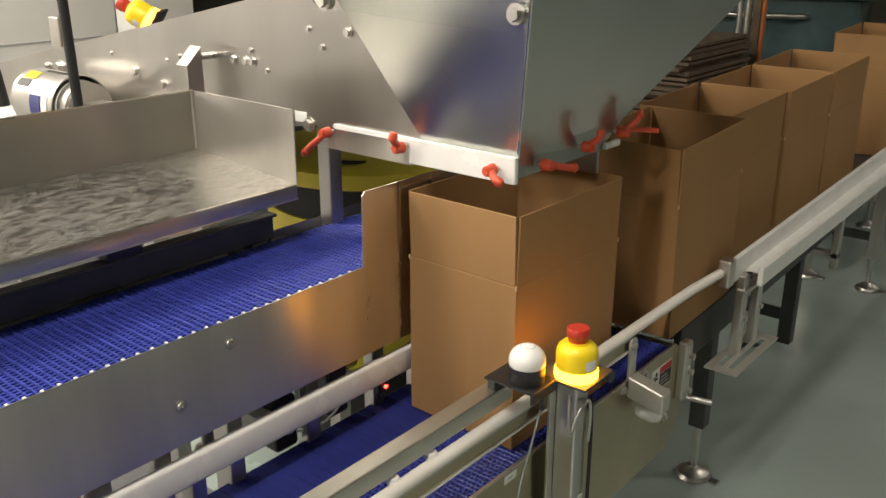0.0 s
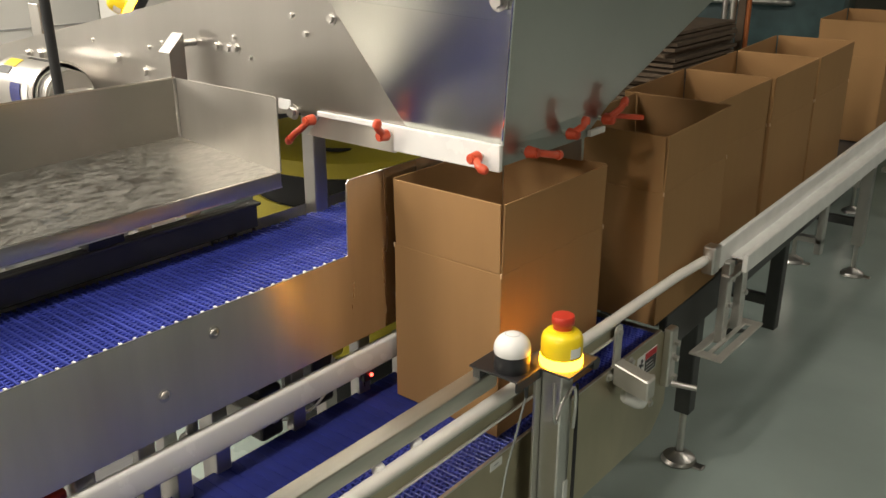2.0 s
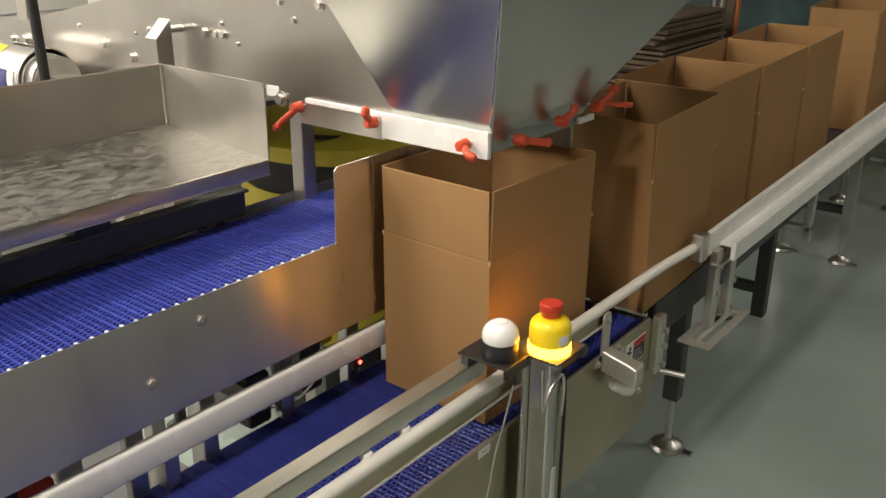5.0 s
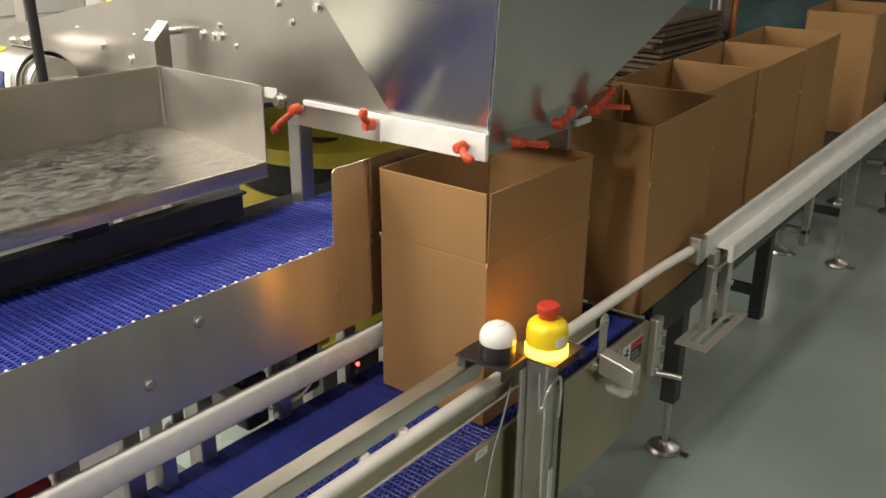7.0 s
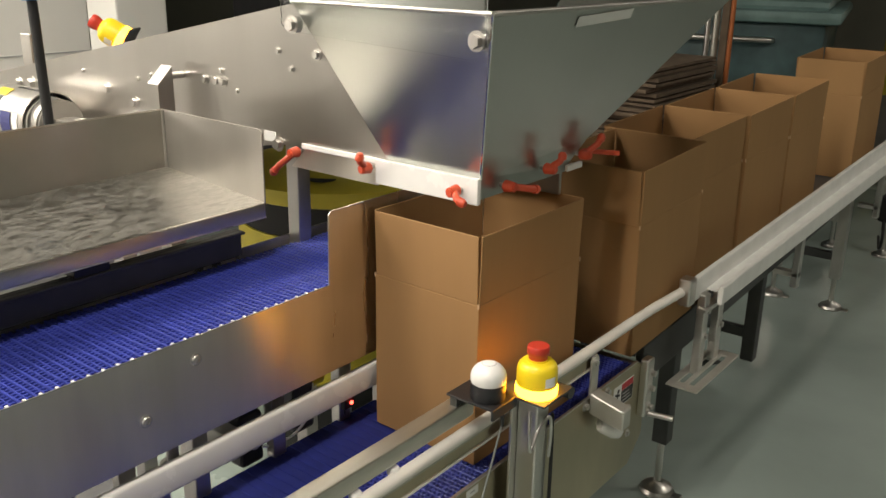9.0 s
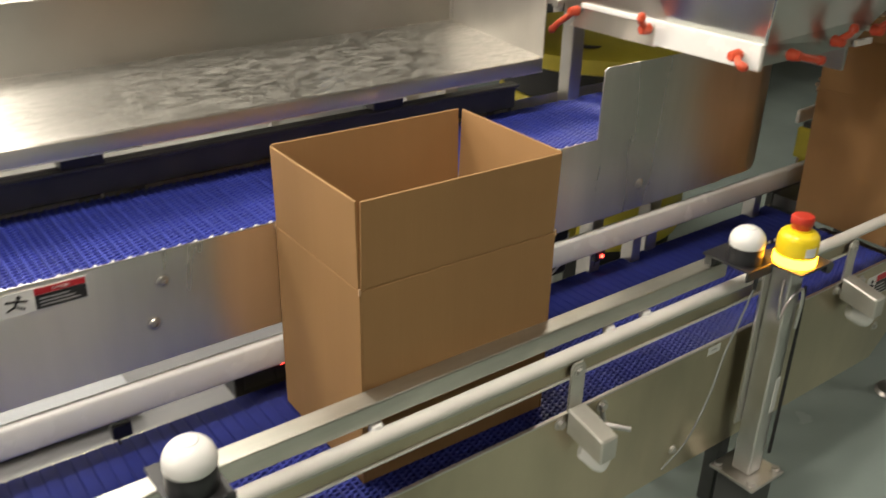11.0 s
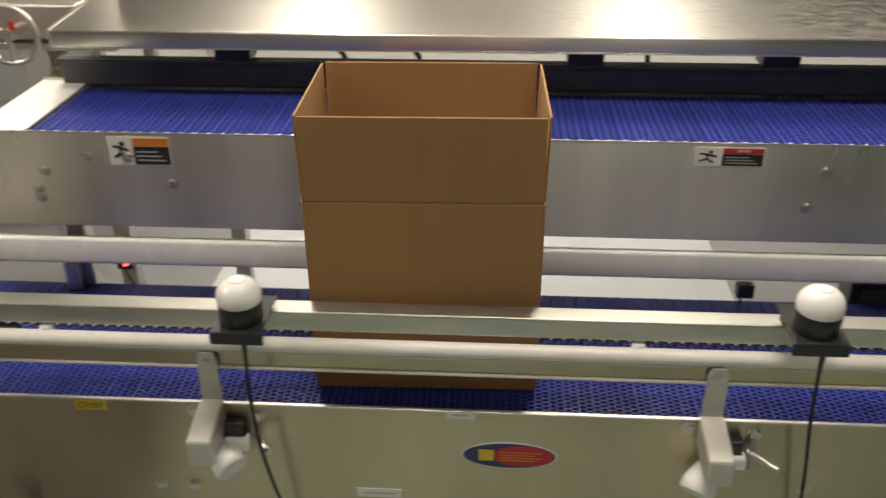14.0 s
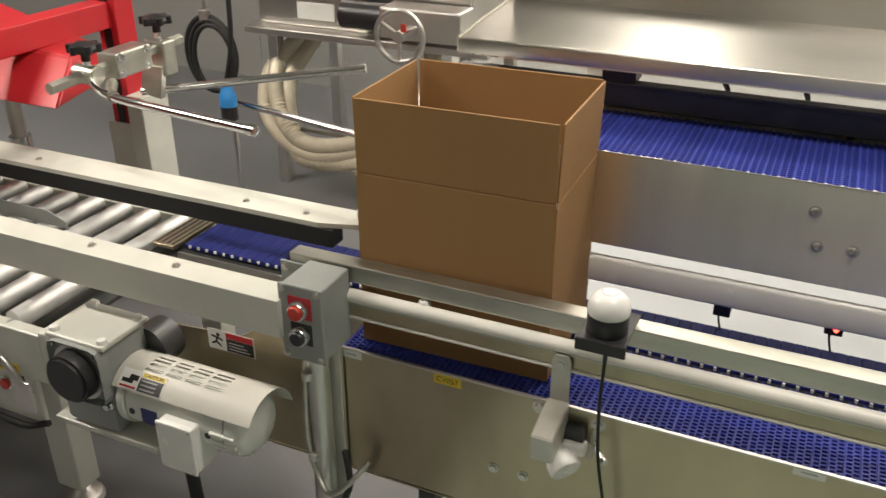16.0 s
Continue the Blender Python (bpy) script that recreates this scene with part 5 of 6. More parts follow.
part("base_plate", slab(-1.83, -1.72, 4.92, 5.05, 0, 0.012, 0.002), STEEL_PLAIN, pst)
sign = thing("yellow_bollard", "yellow guard post beside the tub", "bollard", (-1.45, 7.6, 0))
part("post", rod((-1.45, 7.6, 0), (-1.45, 7.6, 1.45), 0.07), YELLOW_BIN, sign, smooth=True)
part("cap", lathe([(0.07, 0), (0.06, 0.03), (0, 0.05)], (-1.45, 7.6, 1.45), 20), YELLOW_BIN, sign, smooth=True)
big = thing("large_carton", "tall brown carton standing on the far floor", "cardboard box", (-0.9, 7.7, 0))
part("body", slab(-1.35, -0.55, 7.4, 8.1, 0, 1.9, 0.005), CARD, big)
part("tape", slab(-0.99, -0.91, 7.396, 7.4, 0.2, 1.9), CARD_EDGE, big)
door = thing("dark_cabinet", "dark machine cabinet behind the incline conveyor", "cabinet", (-4.4, 4.2, 0))
part("body", slab(-4.6, -3.2, 3.9, 4.6, 0, 2.6, 0.01), BOARD, door)
part("door_panel", slab(-3.9, -3.25, 3.88, 3.9, 0.1, 2.5, 0.004), SHADOWY, door)
part("strip", slab(-3.98, -3.93, 3.87, 3.9, 0.1, 2.6), WHITE, door, "white edge strip")
part("handle", slab(-3.32, -3.29, 3.85, 3.88, 1.2, 1.4, 0.004), STEEL_PLAIN, door)

# ---- control box, drive and roller conveyor at the near end ----
ctl = thing("control_box", "grey push-button box on the guard bar", "control box", (-0.74, -1.18, 0.75))
part("mount_plate", slab(-0.844, -0.838, -1.309, -1.178, 0.742, 0.800, 0.001), BOXGREY, ctl)
for y, z in ((-1.298, 0.788), (-1.25, 0.792), (-1.192, 0.788)):
    part("mount_screw", bolt((-0.838, y, z), (1, 0, 0), 0.006, 0.004), STEEL_PLAIN, ctl)
part("enclosure", slab(-0.838, -0.736, -1.240, -1.152, 0.662, 0.816, 0.004), BOXGREY, ctl)
part("cover", slab(-0.736, -0.730, -1.243, -1.149, 0.658, 0.820, 0.003), BOXGREY, ctl)
for y, z in ((-1.234, 0.810), (-1.158, 0.810), (-1.234, 0.668), (-1.158, 0.668)):
    part("cover_screw", bolt((-0.730, y, z), (1, 0, 0), 0.005, 0.003), STEEL_PLAIN, ctl)
part("legend_plate", face_plate(-0.730, -1.221, -1.171, 0.752, 0.798), INK_RED, ctl, "red legend plate")
part("legend_plate", face_plate(-0.730, -1.219, -1.173, 0.696, 0.742), INK, ctl, "black legend plate")
for z, mt, nm in ((0.773, RED, "red_button"), (0.718, DARK, "black_button")):
    b = part(nm, lathe([(0.0145, 0), (0.0145, 0.020), (0.013, 0.022), (0, 0.022)], (-0.729, -1.196, z), 24, (1, 0, 0)), mt, ctl, smooth=True)
    part("bezel", lathe([(0.0200, 0), (0.0200, 0.012), (0.0180, 0.016), (0.0150, 0.016), (0.0150, 0.004)], (-0.729, -1.196, z), 24, (1, 0, 0)), CHROME, b, smooth=True)
ctl_post = thing("box_post", "stainless post under the push-button box", "post", (-0.78, -1.18, 0.0))
part("tube", rod((-0.785, -1.205, 0.02), (-0.785, -1.205, 0.664), 0.024, n=20), STEEL_PLAIN, ctl_post, smooth=True)
part("channel", slab(-0.819, -0.806, -1.235, -1.165, 0.10, 0.66, 0.002), STEEL_PLAIN, ctl_post)
part("cable", pipe(smooth_path([(-0.77, -1.215, 0.668), (-0.765, -1.222, 0.60), (-0.76, -1.225, 0.45), (-0.76, -1.21, 0.36), (-0.74, -1.17, 0.33), (-0.75, -1.13, 0.36), (-0.79, -1.10, 0.40)]), 0.006), BAR, ctl_post, smooth=True)
part("cable", pipe(smooth_path([(-0.78, -1.15, 0.42), (-0.76, -1.13, 0.36), (-0.77, -1.15, 0.30), (-0.78, -1.18, 0.2)]), 0.007), RUBBER, ctl_post, smooth=True)
for z in (0.60, 0.40):
    part("clip", rod((-0.762, -1.215, z - 0.008), (-0.762, -1.215, z + 0.008), 0.012), STEEL_PLAIN, ctl_post)

RY0, RY1 = -4.2, -1.87
rol = thing("roller_conveyor", "steel roller conveyor with pale painted guards", "conveyor", (-0.95, -2.8, 0))
for k in range(23):
    y = -1.905 - 0.0985 * k
    r = part("roller", rod((-1.235, y, BELT_Z - 0.025), (-0.672, y, BELT_Z - 0.025), 0.024, n=20), ROLLER, rol, smooth=True)
    part("axle", rod((-1.25, y, BELT_Z - 0.025), (-0.655, y, BELT_Z - 0.025), 0.007, n=10), STEEL_PLAIN, r)
part("transfer_plate", slab(-1.242, -1.066, -1.862, -1.795, 0.612, 0.622, 0.002), STEEL_OUT, rol, "slotted transfer plate")
for k in range(4):
    part("plate_slot", slab(-1.235, -1.075, -1.856 + 0.016 * k, -1.850 + 0.016 * k, 0.622, 0.6228), SHADOWY, rol)
# outer guard: a painted box section with a clipped nose
gtop = [(-0.722, -4.2), (-0.722, -1.238), (-0.745, -1.236), (-0.780, -1.275), (-0.784, -4.2)]
part("outer_guard_top", sheet([(x, y, 0.784) for x, y in gtop], (0, 0, -0.004)), PAINT, rol, "pale painted guard")
part("outer_guard_face", slab(-0.7225, -0.7185, -4.2, -1.238, 0.704, 0.7845, 0.0015), PAINT, rol)
part("outer_guard_back", slab(-0.784, -0.780, -4.2, -1.28, 0.70, 0.7835), PAINT, rol)
part("outer_guard_nose", sheet([(-0.722, -1.238, 0.704), (-0.745, -1.236, 0.704), (-0.745, -1.236, 0.78), (-0.722, -1.238, 0.78)], (0, -0.003, 0)), PAINT, rol)
for y in (-1.50, -1.72, -2.3, -2.9):
    part("guard_screw", bolt((-0.755, y, 0.784), (0, 0, 1), 0.006, 0.003), STEEL_PLAIN, rol)
itop = [(-1.210, -4.2), (-1.210, -1.33), (-1.185, -1.295), (-1.145, -1.295), (-1.115, -1.40), (-1.100, -4.2)]
part("inner_guard_top", sheet([(x, y, 0.744) for x, y in itop], (0, 0, -0.012)), PAINT, rol, "pale painted inner guard")
part("inner_guard_face", slab(-1.160, -1.112, -4.2, -1.36, 0.688, 0.731), RUBBER, rol, "black belt under the inner guard")
for y in (-1.45, -1.62, -2.3, -3.0):
    part("guard_screw", bolt((-1.150, y, 0.744), (0, 0, 1), 0.006, 0.003), STEEL_PLAIN, rol)
part("inner_fence", sheet([(-1.03, -4.2, 0.628), (-1.03, -2.10, 0.628), (-1.03, -2.10, 0.645), (-1.03, -2.16, 0.668), (-1.03, -4.2, 0.668)], (0.004, 0, 0)), BOXGREY, rol)
part("side_channel", slab(-0.672, -0.640, -4.2, -1.80, 0.48, 0.606, 0.004), PAINT, rol)
part("side_channel", slab(-1.28, -1.245, -4.2, -1.82, 0.48, 0.606, 0.004), PAINT, rol)
part("end_cap", slab(-0.80, -0.640, -1.802, -1.780, 0.50, 0.615, 0.004), PAINT, rol)
part("leg", slab(-0.800, -0.735, -1.985, -1.905, 0.06, 0.52, 0.004), PAINT, rol)
# dark sheet added to give the gaps between the rollers their shade
part("under_pan", slab(-1.24, -0.68, -4.2, -1.88, 0.515, 0.525), SHADOWY, rol)
part("leg", slab(-1.28, -1.22, -1.88, -1.81, 0.0, 0.50, 0.004), PAINT, rol)
leveling_foot(rol, -0.767, -1.945, 0.07, 0.014)
part("latch_hook", pipe(smooth_path([(-0.635, -1.97, 0.585), (-0.61, -1.93, 0.575), (-0.605, -1.875, 0.54), (-0.61, -1.85, 0.49), (-0.62, -1.84, 0.46)]), 0.009), STEEL_PLAIN, rol, smooth=True)
part("latch_plate", slab(-0.612, -0.604, -1.87, -1.82, 0.42, 0.50, 0.003), STEEL_PLAIN, rol)
gear = thing("gearbox", "grey gearbox with a round black cap", "gearbox", (-0.68, -1.66, 0.5))
part("casing", slab(-0.745, -0.622, -1.742, -1.600, 0.425, 0.640, 0.012), BOXGREY, gear, smooth=True)
part("top_plate", slab(-0.752, -0.616, -1.748, -1.594, 0.634, 0.646, 0.004), PAINT, gear)
part("cap", rod((-0.620, -1.668, 0.572), (-0.575, -1.668, 0.572), 0.056, 0.053, n=32, bevel=0.006), DARK, gear, smooth=True)
part("cap_ring", rod((-0.622, -1.668, 0.572), (-0.610, -1.668, 0.572), 0.064, n=32), STEEL_PLAIN, gear, smooth=True)
for y, z in ((-1.730, 0.626), (-1.612, 0.626), (-1.730, 0.500), (-1.612, 0.500)):
    part("cap_bolt", bolt((-0.622, y, z), (1, 0, 0), 0.008, 0.010), CHROME, gear)
for x, y in ((-0.735, -1.735), (-0.632, -1.735), (-0.735, -1.608), (-0.632, -1.608)):
    part("eye_bolt", lathe([(0.011, 0), (0.009, 0.008), (0, 0.010)], (x, y, 0.646), 14), WHITE, gear, smooth=True)
part("cap_flange", slab(-0.624, -0.612, -1.735, -1.600, 0.505, 0.640, 0.02), BOXGREY, gear)
part("hub", rod((-0.80, -1.60, 0.57), (-0.74, -1.60, 0.57), 0.05), BOARD, gear, smooth=True)
part("shelf", slab(-0.80, -0.62, -1.78, -1.50, 0.408, 0.422, 0.003), PAINT, gear)

MX, MZ = -0.692, 0.506
mot = thing("drive_motor", "white drive motor under a slotted cover", "motor", (MX, -1.42, MZ))
part("body", rod((MX, -1.575, MZ), (MX, -1.325, MZ), 0.066, n=36, bevel=0.006), MOTORWHITE, mot, smooth=True)
part("end_bell", lathe([(0.068, 0), (0.068, 0.02), (0.062, 0.03), (0.05, 0.04), (0, 0.042)], (MX, -1.325, MZ), 36, (0, 1, 0)), MOTORWHITE, mot, smooth=True)
for k in range(10):
    a = radians(200 + 18 * k)
    part("rib", slab(MX + 0.067 * math.cos(a) - 0.004, MX + 0.067 * math.cos(a) + 0.004, -1.36, -1.30, MZ + 0.067 * math.sin(a) - 0.004, MZ + 0.067 * math.sin(a) + 0.004, 0.002), MOTORWHITE, mot)
part("flange", rod((MX, -1.590, MZ), (MX, -1.575, MZ), 0.072, n=36), MOTORWHITE, mot, smooth=True)


def cover_arc(y0, y1, a0, a1, r, t, n, bm=None):
    own = bmesh.new()
    inner, outer_ = [], []
    for k in range(n + 1):
        a = radians(a0 + (a1 - a0) * k / n)
        for rr, lst in ((r, inner), (r + t, outer_)):
            lst.append([own.verts.new((MX + rr * math.cos(a), y, MZ + rr * math.sin(a))) for y in (y0, y1)])
    for k in range(n):
        own.faces.new((outer_[k][0], outer_[k + 1][0], outer_[k + 1][1], outer_[k][1]))
        own.faces.new((inner[k][0], inner[k][1], inner[k + 1][1], inner[k + 1][0]))
        for e in (0, 1):
            own.faces.new((outer_[k][e], outer_[k + 1][e], inner[k + 1][e], inner[k][e]))
    for k in (0, n):
        own.faces.new((outer_[k][0], outer_[k][1], inner[k][1], inner[k][0]))
    return join(bm, own)


# slotted sheet cover: bands of metal with open slots between them
CR = 0.078
sl0, sl1 = -1.54, -1.35
bm = cover_arc(-1.598, sl0, 34, 170, CR, 0.002, 24)
cover_arc(sl1, -1.262, 34, 170, CR, 0.002, 24, bm)
rows_ = [(70, 75), (80, 85), (90, 95), (100, 105)]
prev = 34
for a0, a1 in rows_:
    cover_arc(sl0, sl1, prev, a0, CR, 0.002, 8, bm)
    for k in range(1, 4):
        yb = sl0 + (sl1 - sl0) * k / 4
        cover_arc(yb - 0.005, yb + 0.005, a0, a1, CR, 0.002, 2, bm)
    prev = a1
cover_arc(sl0, sl1, prev, 170, CR, 0.002, 8, bm)
part("cover", bm, COVER, mot, "pale slotted sheet-metal cover", smooth=True)


def on_cover(y, a, lift=0.0006):
    r = CR + 0.002 + lift
    return Vector((MX + r * math.cos(radians(a)), y, MZ + r * math.sin(radians(a))))


def cover_patch(y0, y1, a0, a1, lift, n=6):
    bm2 = None
    for k in range(n):
        b0, b1 = a0 + (a1 - a0) * k / n, a0 + (a1 - a0) * (k + 1) / n
        pts = [on_cover(y0, b0, lift), on_cover(y1, b0, lift), on_cover(y1, b1, lift), on_cover(y0, b1, lift)]
        nrm = (on_cover(y0, (b0 + b1) / 2, 1) - on_cover(y0, (b0 + b1) / 2, 0)).normalized() * 0.0004
        bm2 = sheet(pts, nrm, bm2)
    return bm2


part("caution_sticker", cover_patch(-1.585, -1.475, 36, 66, 0.0004), LABEL, mot, "white hot-surface sticker")
part("caution_header", cover_patch(-1.535, -1.478, 58, 65, 0.0010, 2), LABEL_YELLOW, mot, "yellow caution header")
part("caution_field", cover_patch(-1.535, -1.478, 37, 57, 0.0010, 4), BOARD, mot, "dark text field")
part("caution_bar", cover_patch(-1.580, -1.540, 38, 41, 0.0010, 1), INK_RED, mot)
part("caution_mark", cover_patch(-1.578, -1.550, 45, 51, 0.0010, 2), INK, mot)
part("caution_mark", cover_patch(-1.562, -1.540, 50, 58, 0.0010, 2), INK, mot)
for a0 in (40, 46, 52):
    part("text_bar", cover_patch(-1.530, -1.492, a0, a0 + 2.0, 0.0015, 1), INK_GREY, mot)
nrm = Vector((math.cos(radians(61.5)), 0, math.sin(radians(61.5))))
up_ = Vector((-math.sin(radians(61.5)), 0, math.cos(radians(61.5))))
mtx = Matrix(((0, up_.x, nrm.x, 0), (1, 0, 0, 0), (0, up_.z, nrm.z, 0), (0, 0, 0, 1)))
letters("CAUTION", 0.0105, Matrix.Translation(on_cover(-1.5065, 61.5, 0.0018)) @ mtx, INK, mot, "caution_lettering")
part("nameplate", slab(MX + 0.058, MX + 0.0675, -1.53, -1.49, 0.480, 0.515), INK_BLUE, mot, "blue nameplate")
jb = part("terminal_box", slab(-0.672, -0.606, -1.470, -1.385, 0.410, 0.520, 0.005), WHITE, mot, "white terminal box")
part("box_lid", slab(-0.606, -0.599, -1.472, -1.383, 0.408, 0.522, 0.003), WHITE, jb)
for y, z in ((-1.465, 0.515), (-1.390, 0.515), (-1.465, 0.415), (-1.390, 0.415)):
    part("lid_screw", rod((-0.599, y, z), (-0.597, y, z), 0.0035, n=10), STEEL_PLAIN, jb)
part("cable", pipe(smooth_path([(-0.635, -1.43, 0.410), (-0.635, -1.43, 0.36), (-0.635, -1.42, 0.26), (-0.64, -1.38, 0.10), (-0.65, -1.35, 0.014)]), 0.014, 12), RUBBER, mot, smooth=True)
for y in (-1.555, -1.365):
    part("plug_hole", rod((MX + 0.060, y, 0.500), (MX + 0.068, y, 0.500), 0.007, n=12), DARK, mot)
pnl = thing("button_station", "pale button station with a red push button and sticker", "button station", (-0.66, -2.0, 0.4))
part("panel", slab(-0.672, -0.660, -2.6, -1.87, 0.34, 0.48, 0.002), PAINT, pnl)
part("push_button", lathe([(0.013, 0), (0.013, 0.018), (0, 0.02)], (-0.66, -1.955, 0.435), 20, (1, 0, 0)), RED, pnl, smooth=True)
part("bezel", lathe([(0.018, 0), (0.018, 0.008), (0.014, 0.010)], (-0.66, -1.955, 0.435), 20, (1, 0, 0)), CHROME, pnl, smooth=True)
part("sticker", face_plate(-0.660, -1.935, -1.885, 0.395, 0.470), LABEL, pnl)
part("sticker_mark", face_plate(-0.6592, -1.925, -1.895, 0.40, 0.42), INK_GREY, pnl)
part("sticker_mark", face_plate(-0.6592, -1.917, -1.903, 0.430, 0.462), INK, pnl)
code2 = thing("code_label", "yellow equipment code label on the roller frame", "label", (-0.64, -1.95, 0.50))
part("tape", face_plate(-0.640, -1.955, -1.885, 0.484, 0.510), LABEL_YELLOW, code2)
letters("CS029", 0.019, Matrix.Translation((-0.6388, -1.920, 0.497)) @ FACE_X, INK, code2)
cabl = thing("floor_cable", "black cable sagging under the roller frame", "cable", (-0.65, -1.95, 0.36))
part("sheath", pipe(smooth_path([(-0.66, -2.2, 0.37), (-0.65, -2.05, 0.335), (-0.65, -1.93, 0.325), (-0.66, -1.86, 0.345)]), 0.008), RUBBER, cabl, smooth=True)

# ---- case sealer beyond the rollers ----
seal = thing("case_sealer", "red case sealer with chrome guide rods", "case sealer", (-1.75, -2.5, 0))
part("mast", slab(-1.80, -1.715, -2.58, -2.50, 0.0, 1.75, 0.004), REDPAINT, seal, "red upright mast")
part("mast_slot", slab(-1.714, -1.712, -2.555, -2.525, 0.55, 1.25), INK, seal)
part("mast_base", slab(-1.83, -1.70, -2.50, -2.435, 0.0, 0.74, 0.004), PAINT, seal, "pale mast foot")
part("ladder_plate", slab(-1.712, -1.705, -2.60, -2.47, 0.44, 0.64, 0.002), PAINT, seal)
lo = [(-1.25, -2.31, 0.850), (-1.55, -2.39, 0.860), (-1.90, -3.25, 0.860), (-1.25, -3.25, 0.850)]
hi = [(-1.40, -2.38, 0.955), (-1.52, -2.40, 0.965), (-1.86, -3.25, 0.975), (-1.42, -3.25, 0.965)]
bm = bmesh.new()
vl, vh = [bm.verts.new(p) for p in lo], [bm.verts.new(p) for p in hi]
bm.faces.new(vl)
bm.faces.new(vh)
for k in range(4):
    bm.faces.new((vl[k], vl[(k + 1) % 4], vh[(k + 1) % 4], vh[k]))
bmesh.ops.bevel(bm, geom=bm.edges[:], offset=0.006, segments=2, affect="EDGES")
part("head", bm, REDPAINT, seal, "red sheet-metal sealing head")
part("top_beam", slab(-1.80, -0.30, -2.60, -2.52, 0.958, 1.040, 0.004), REDPAINT, seal, "red cross beam")
part("cross_beam", rod((-1.12, -2.170, 0.962), (-1.60, -2.150, 0.985), 0.016, n=6), BAR, seal, "hexagonal cross bar")
part("clamp_body", slab(-1.45, -1.31, -2.19, -2.125, 0.940, 1.010, 0.006), BAR, seal, "grey clamp block")
part("clamp_body", rod((-1.245, -2.20, 0.968), (-1.245, -2.125, 0.968), 0.026, n=20, bevel=0.004), BAR, seal, smooth=True)
part("clamp_body", slab(-1.55, -1.495, -2.20, -2.125, 0.90, 1.00, 0.006), BAR, seal)
for x, z in ((-1.33, 1.008), (-1.43, 1.008), (-1.33, 0.965), (-1.43, 0.965)):
    part("clamp_bolt", bolt((x, -2.125, z - 0.012), (0, 1, 0), 0.008, 0.008), CHROME, seal)
for x, y, z in ((-1.245, -2.160, 1.005), (-1.525, -2.165, 1.020)):
    bm = lathe([(0.012, 0), (0.012, 0.02), (0.034, 0.024), (0.038, 0.034), (0.034, 0.044), (0.012, 0.05), (0, 0.052)], (x, y, z), 20)
    for k in range(6):
        a = math.pi * k / 3
        bm = rod((x + 0.036 * math.cos(a), y + 0.036 * math.sin(a), z + 0.024), (x + 0.036 * math.cos(a), y + 0.036 * math.sin(a), z + 0.044), 0.010, n=10, bm=bm)
    kn = part("knob", bm, DARK, seal, "black star knob", smooth=True)
    part("stem", rod((x, y, z - 0.06), (x, y, z), 0.010), CHROME, kn)
part("rod_holder", sheet([(-1.505, -2.13, 0.93), (-1.505, -2.20, 0.93), (-1.505, -2.22, 0.845), (-1.505, -2.15, 0.835)], (0.02, 0, 0)), BAR, seal)
part("guide_rod", pipe(smooth_path([(-1.49, -2.22, 0.848), (-1.52, -2.12, 0.862), (-1.60, -1.92, 0.888), (-1.72, -1.62, 0.925)]), 0.012, 12), CHROME, seal, "chrome guide rod", smooth=True)
part("guide_rod", pipe(smooth_path([(-1.25, -2.15, 0.965), (-1.20, -2.10, 0.955), (-1.16, -2.00, 0.951), (-1.125, -1.80, 0.953), (-1.09, -1.546, 0.955)]), 0.011, 12), CHROME, seal, "chrome guide rod", smooth=True)
part("rod_tip", lathe([(0.013, 0), (0.013, 0.02), (0, 0.024)], (-1.09, -1.546, 0.955), 12, (0.13, 1, 0)), CHROME, seal, smooth=True)
part("rod_tip", lathe([(0.014, 0), (0.014, 0.02), (0, 0.024)], (-1.72, -1.62, 0.925), 12, (-0.4, 1, 0.12)), CHROME, seal, smooth=True)
part("bent_bar", pipe(smooth_path([(-1.28, -2.12, 0.94), (-1.23, -2.08, 0.935), (-1.19, -2.04, 0.945), (-1.16, -2.00, 0.951)]), 0.016, 10), BAR, seal, smooth=True)
part("leg", rod((-1.55, -2.85, 0.06), (-1.55, -2.85, 0.86), 0.025), STEEL_PLAIN, seal, smooth=True)
part("leg_clamp", rod((-1.55, -2.85, 0.52), (-1.55, -2.85, 0.60), 0.036), CHROME, seal, smooth=True)
part("caster", rod((-1.57, -2.85, 0.06), (-1.53, -2.85, 0.06), 0.055), RUBBER, seal)
part("caster", rod((-1.85, -2.35, 0.09), (-1.79, -2.35, 0.09), 0.09), RUBBER, seal)

# ---- filling machine with hand wheel, hoses and cable ----
fil = thing("filling_machine", "stainless machine with a hand wheel and clear skirt", "machine", (-3.0, -2.2, 0))
part("cabinet", slab(-3.35, -2.75, -2.70, -1.70, 0.752, 1.75, 0.008), STEEL_UP, fil)
part("ledge", slab(-3.35, -2.66, -2.72, -1.60, 0.722, 0.752, 0.004), STEEL_PLAIN, fil)
sk = part("skirt", slab(-2.745, -2.740, -2.70, -2.00, 0.30, 0.722), CLEAR, fil, "clear plastic skirt")
sk.visible_shadow = False
part("skirt_rail", slab(-2.76, -2.735, -2.72, -1.70, 0.28, 0.30, 0.003), STEEL_PLAIN, fil)
for y in (-2.66, -1.74):
    for x in (-3.30, -2.80):
        part("leg", slab(x - 0.025, x + 0.025, y - 0.025, y + 0.025, 0, 0.73, 0.003), STEEL_PLAIN, fil)
part("drive_head", rod((-2.66, -2.22, 0.845), (-2.66, -2.02, 0.845), 0.055, n=24), DARK, fil, smooth=True)
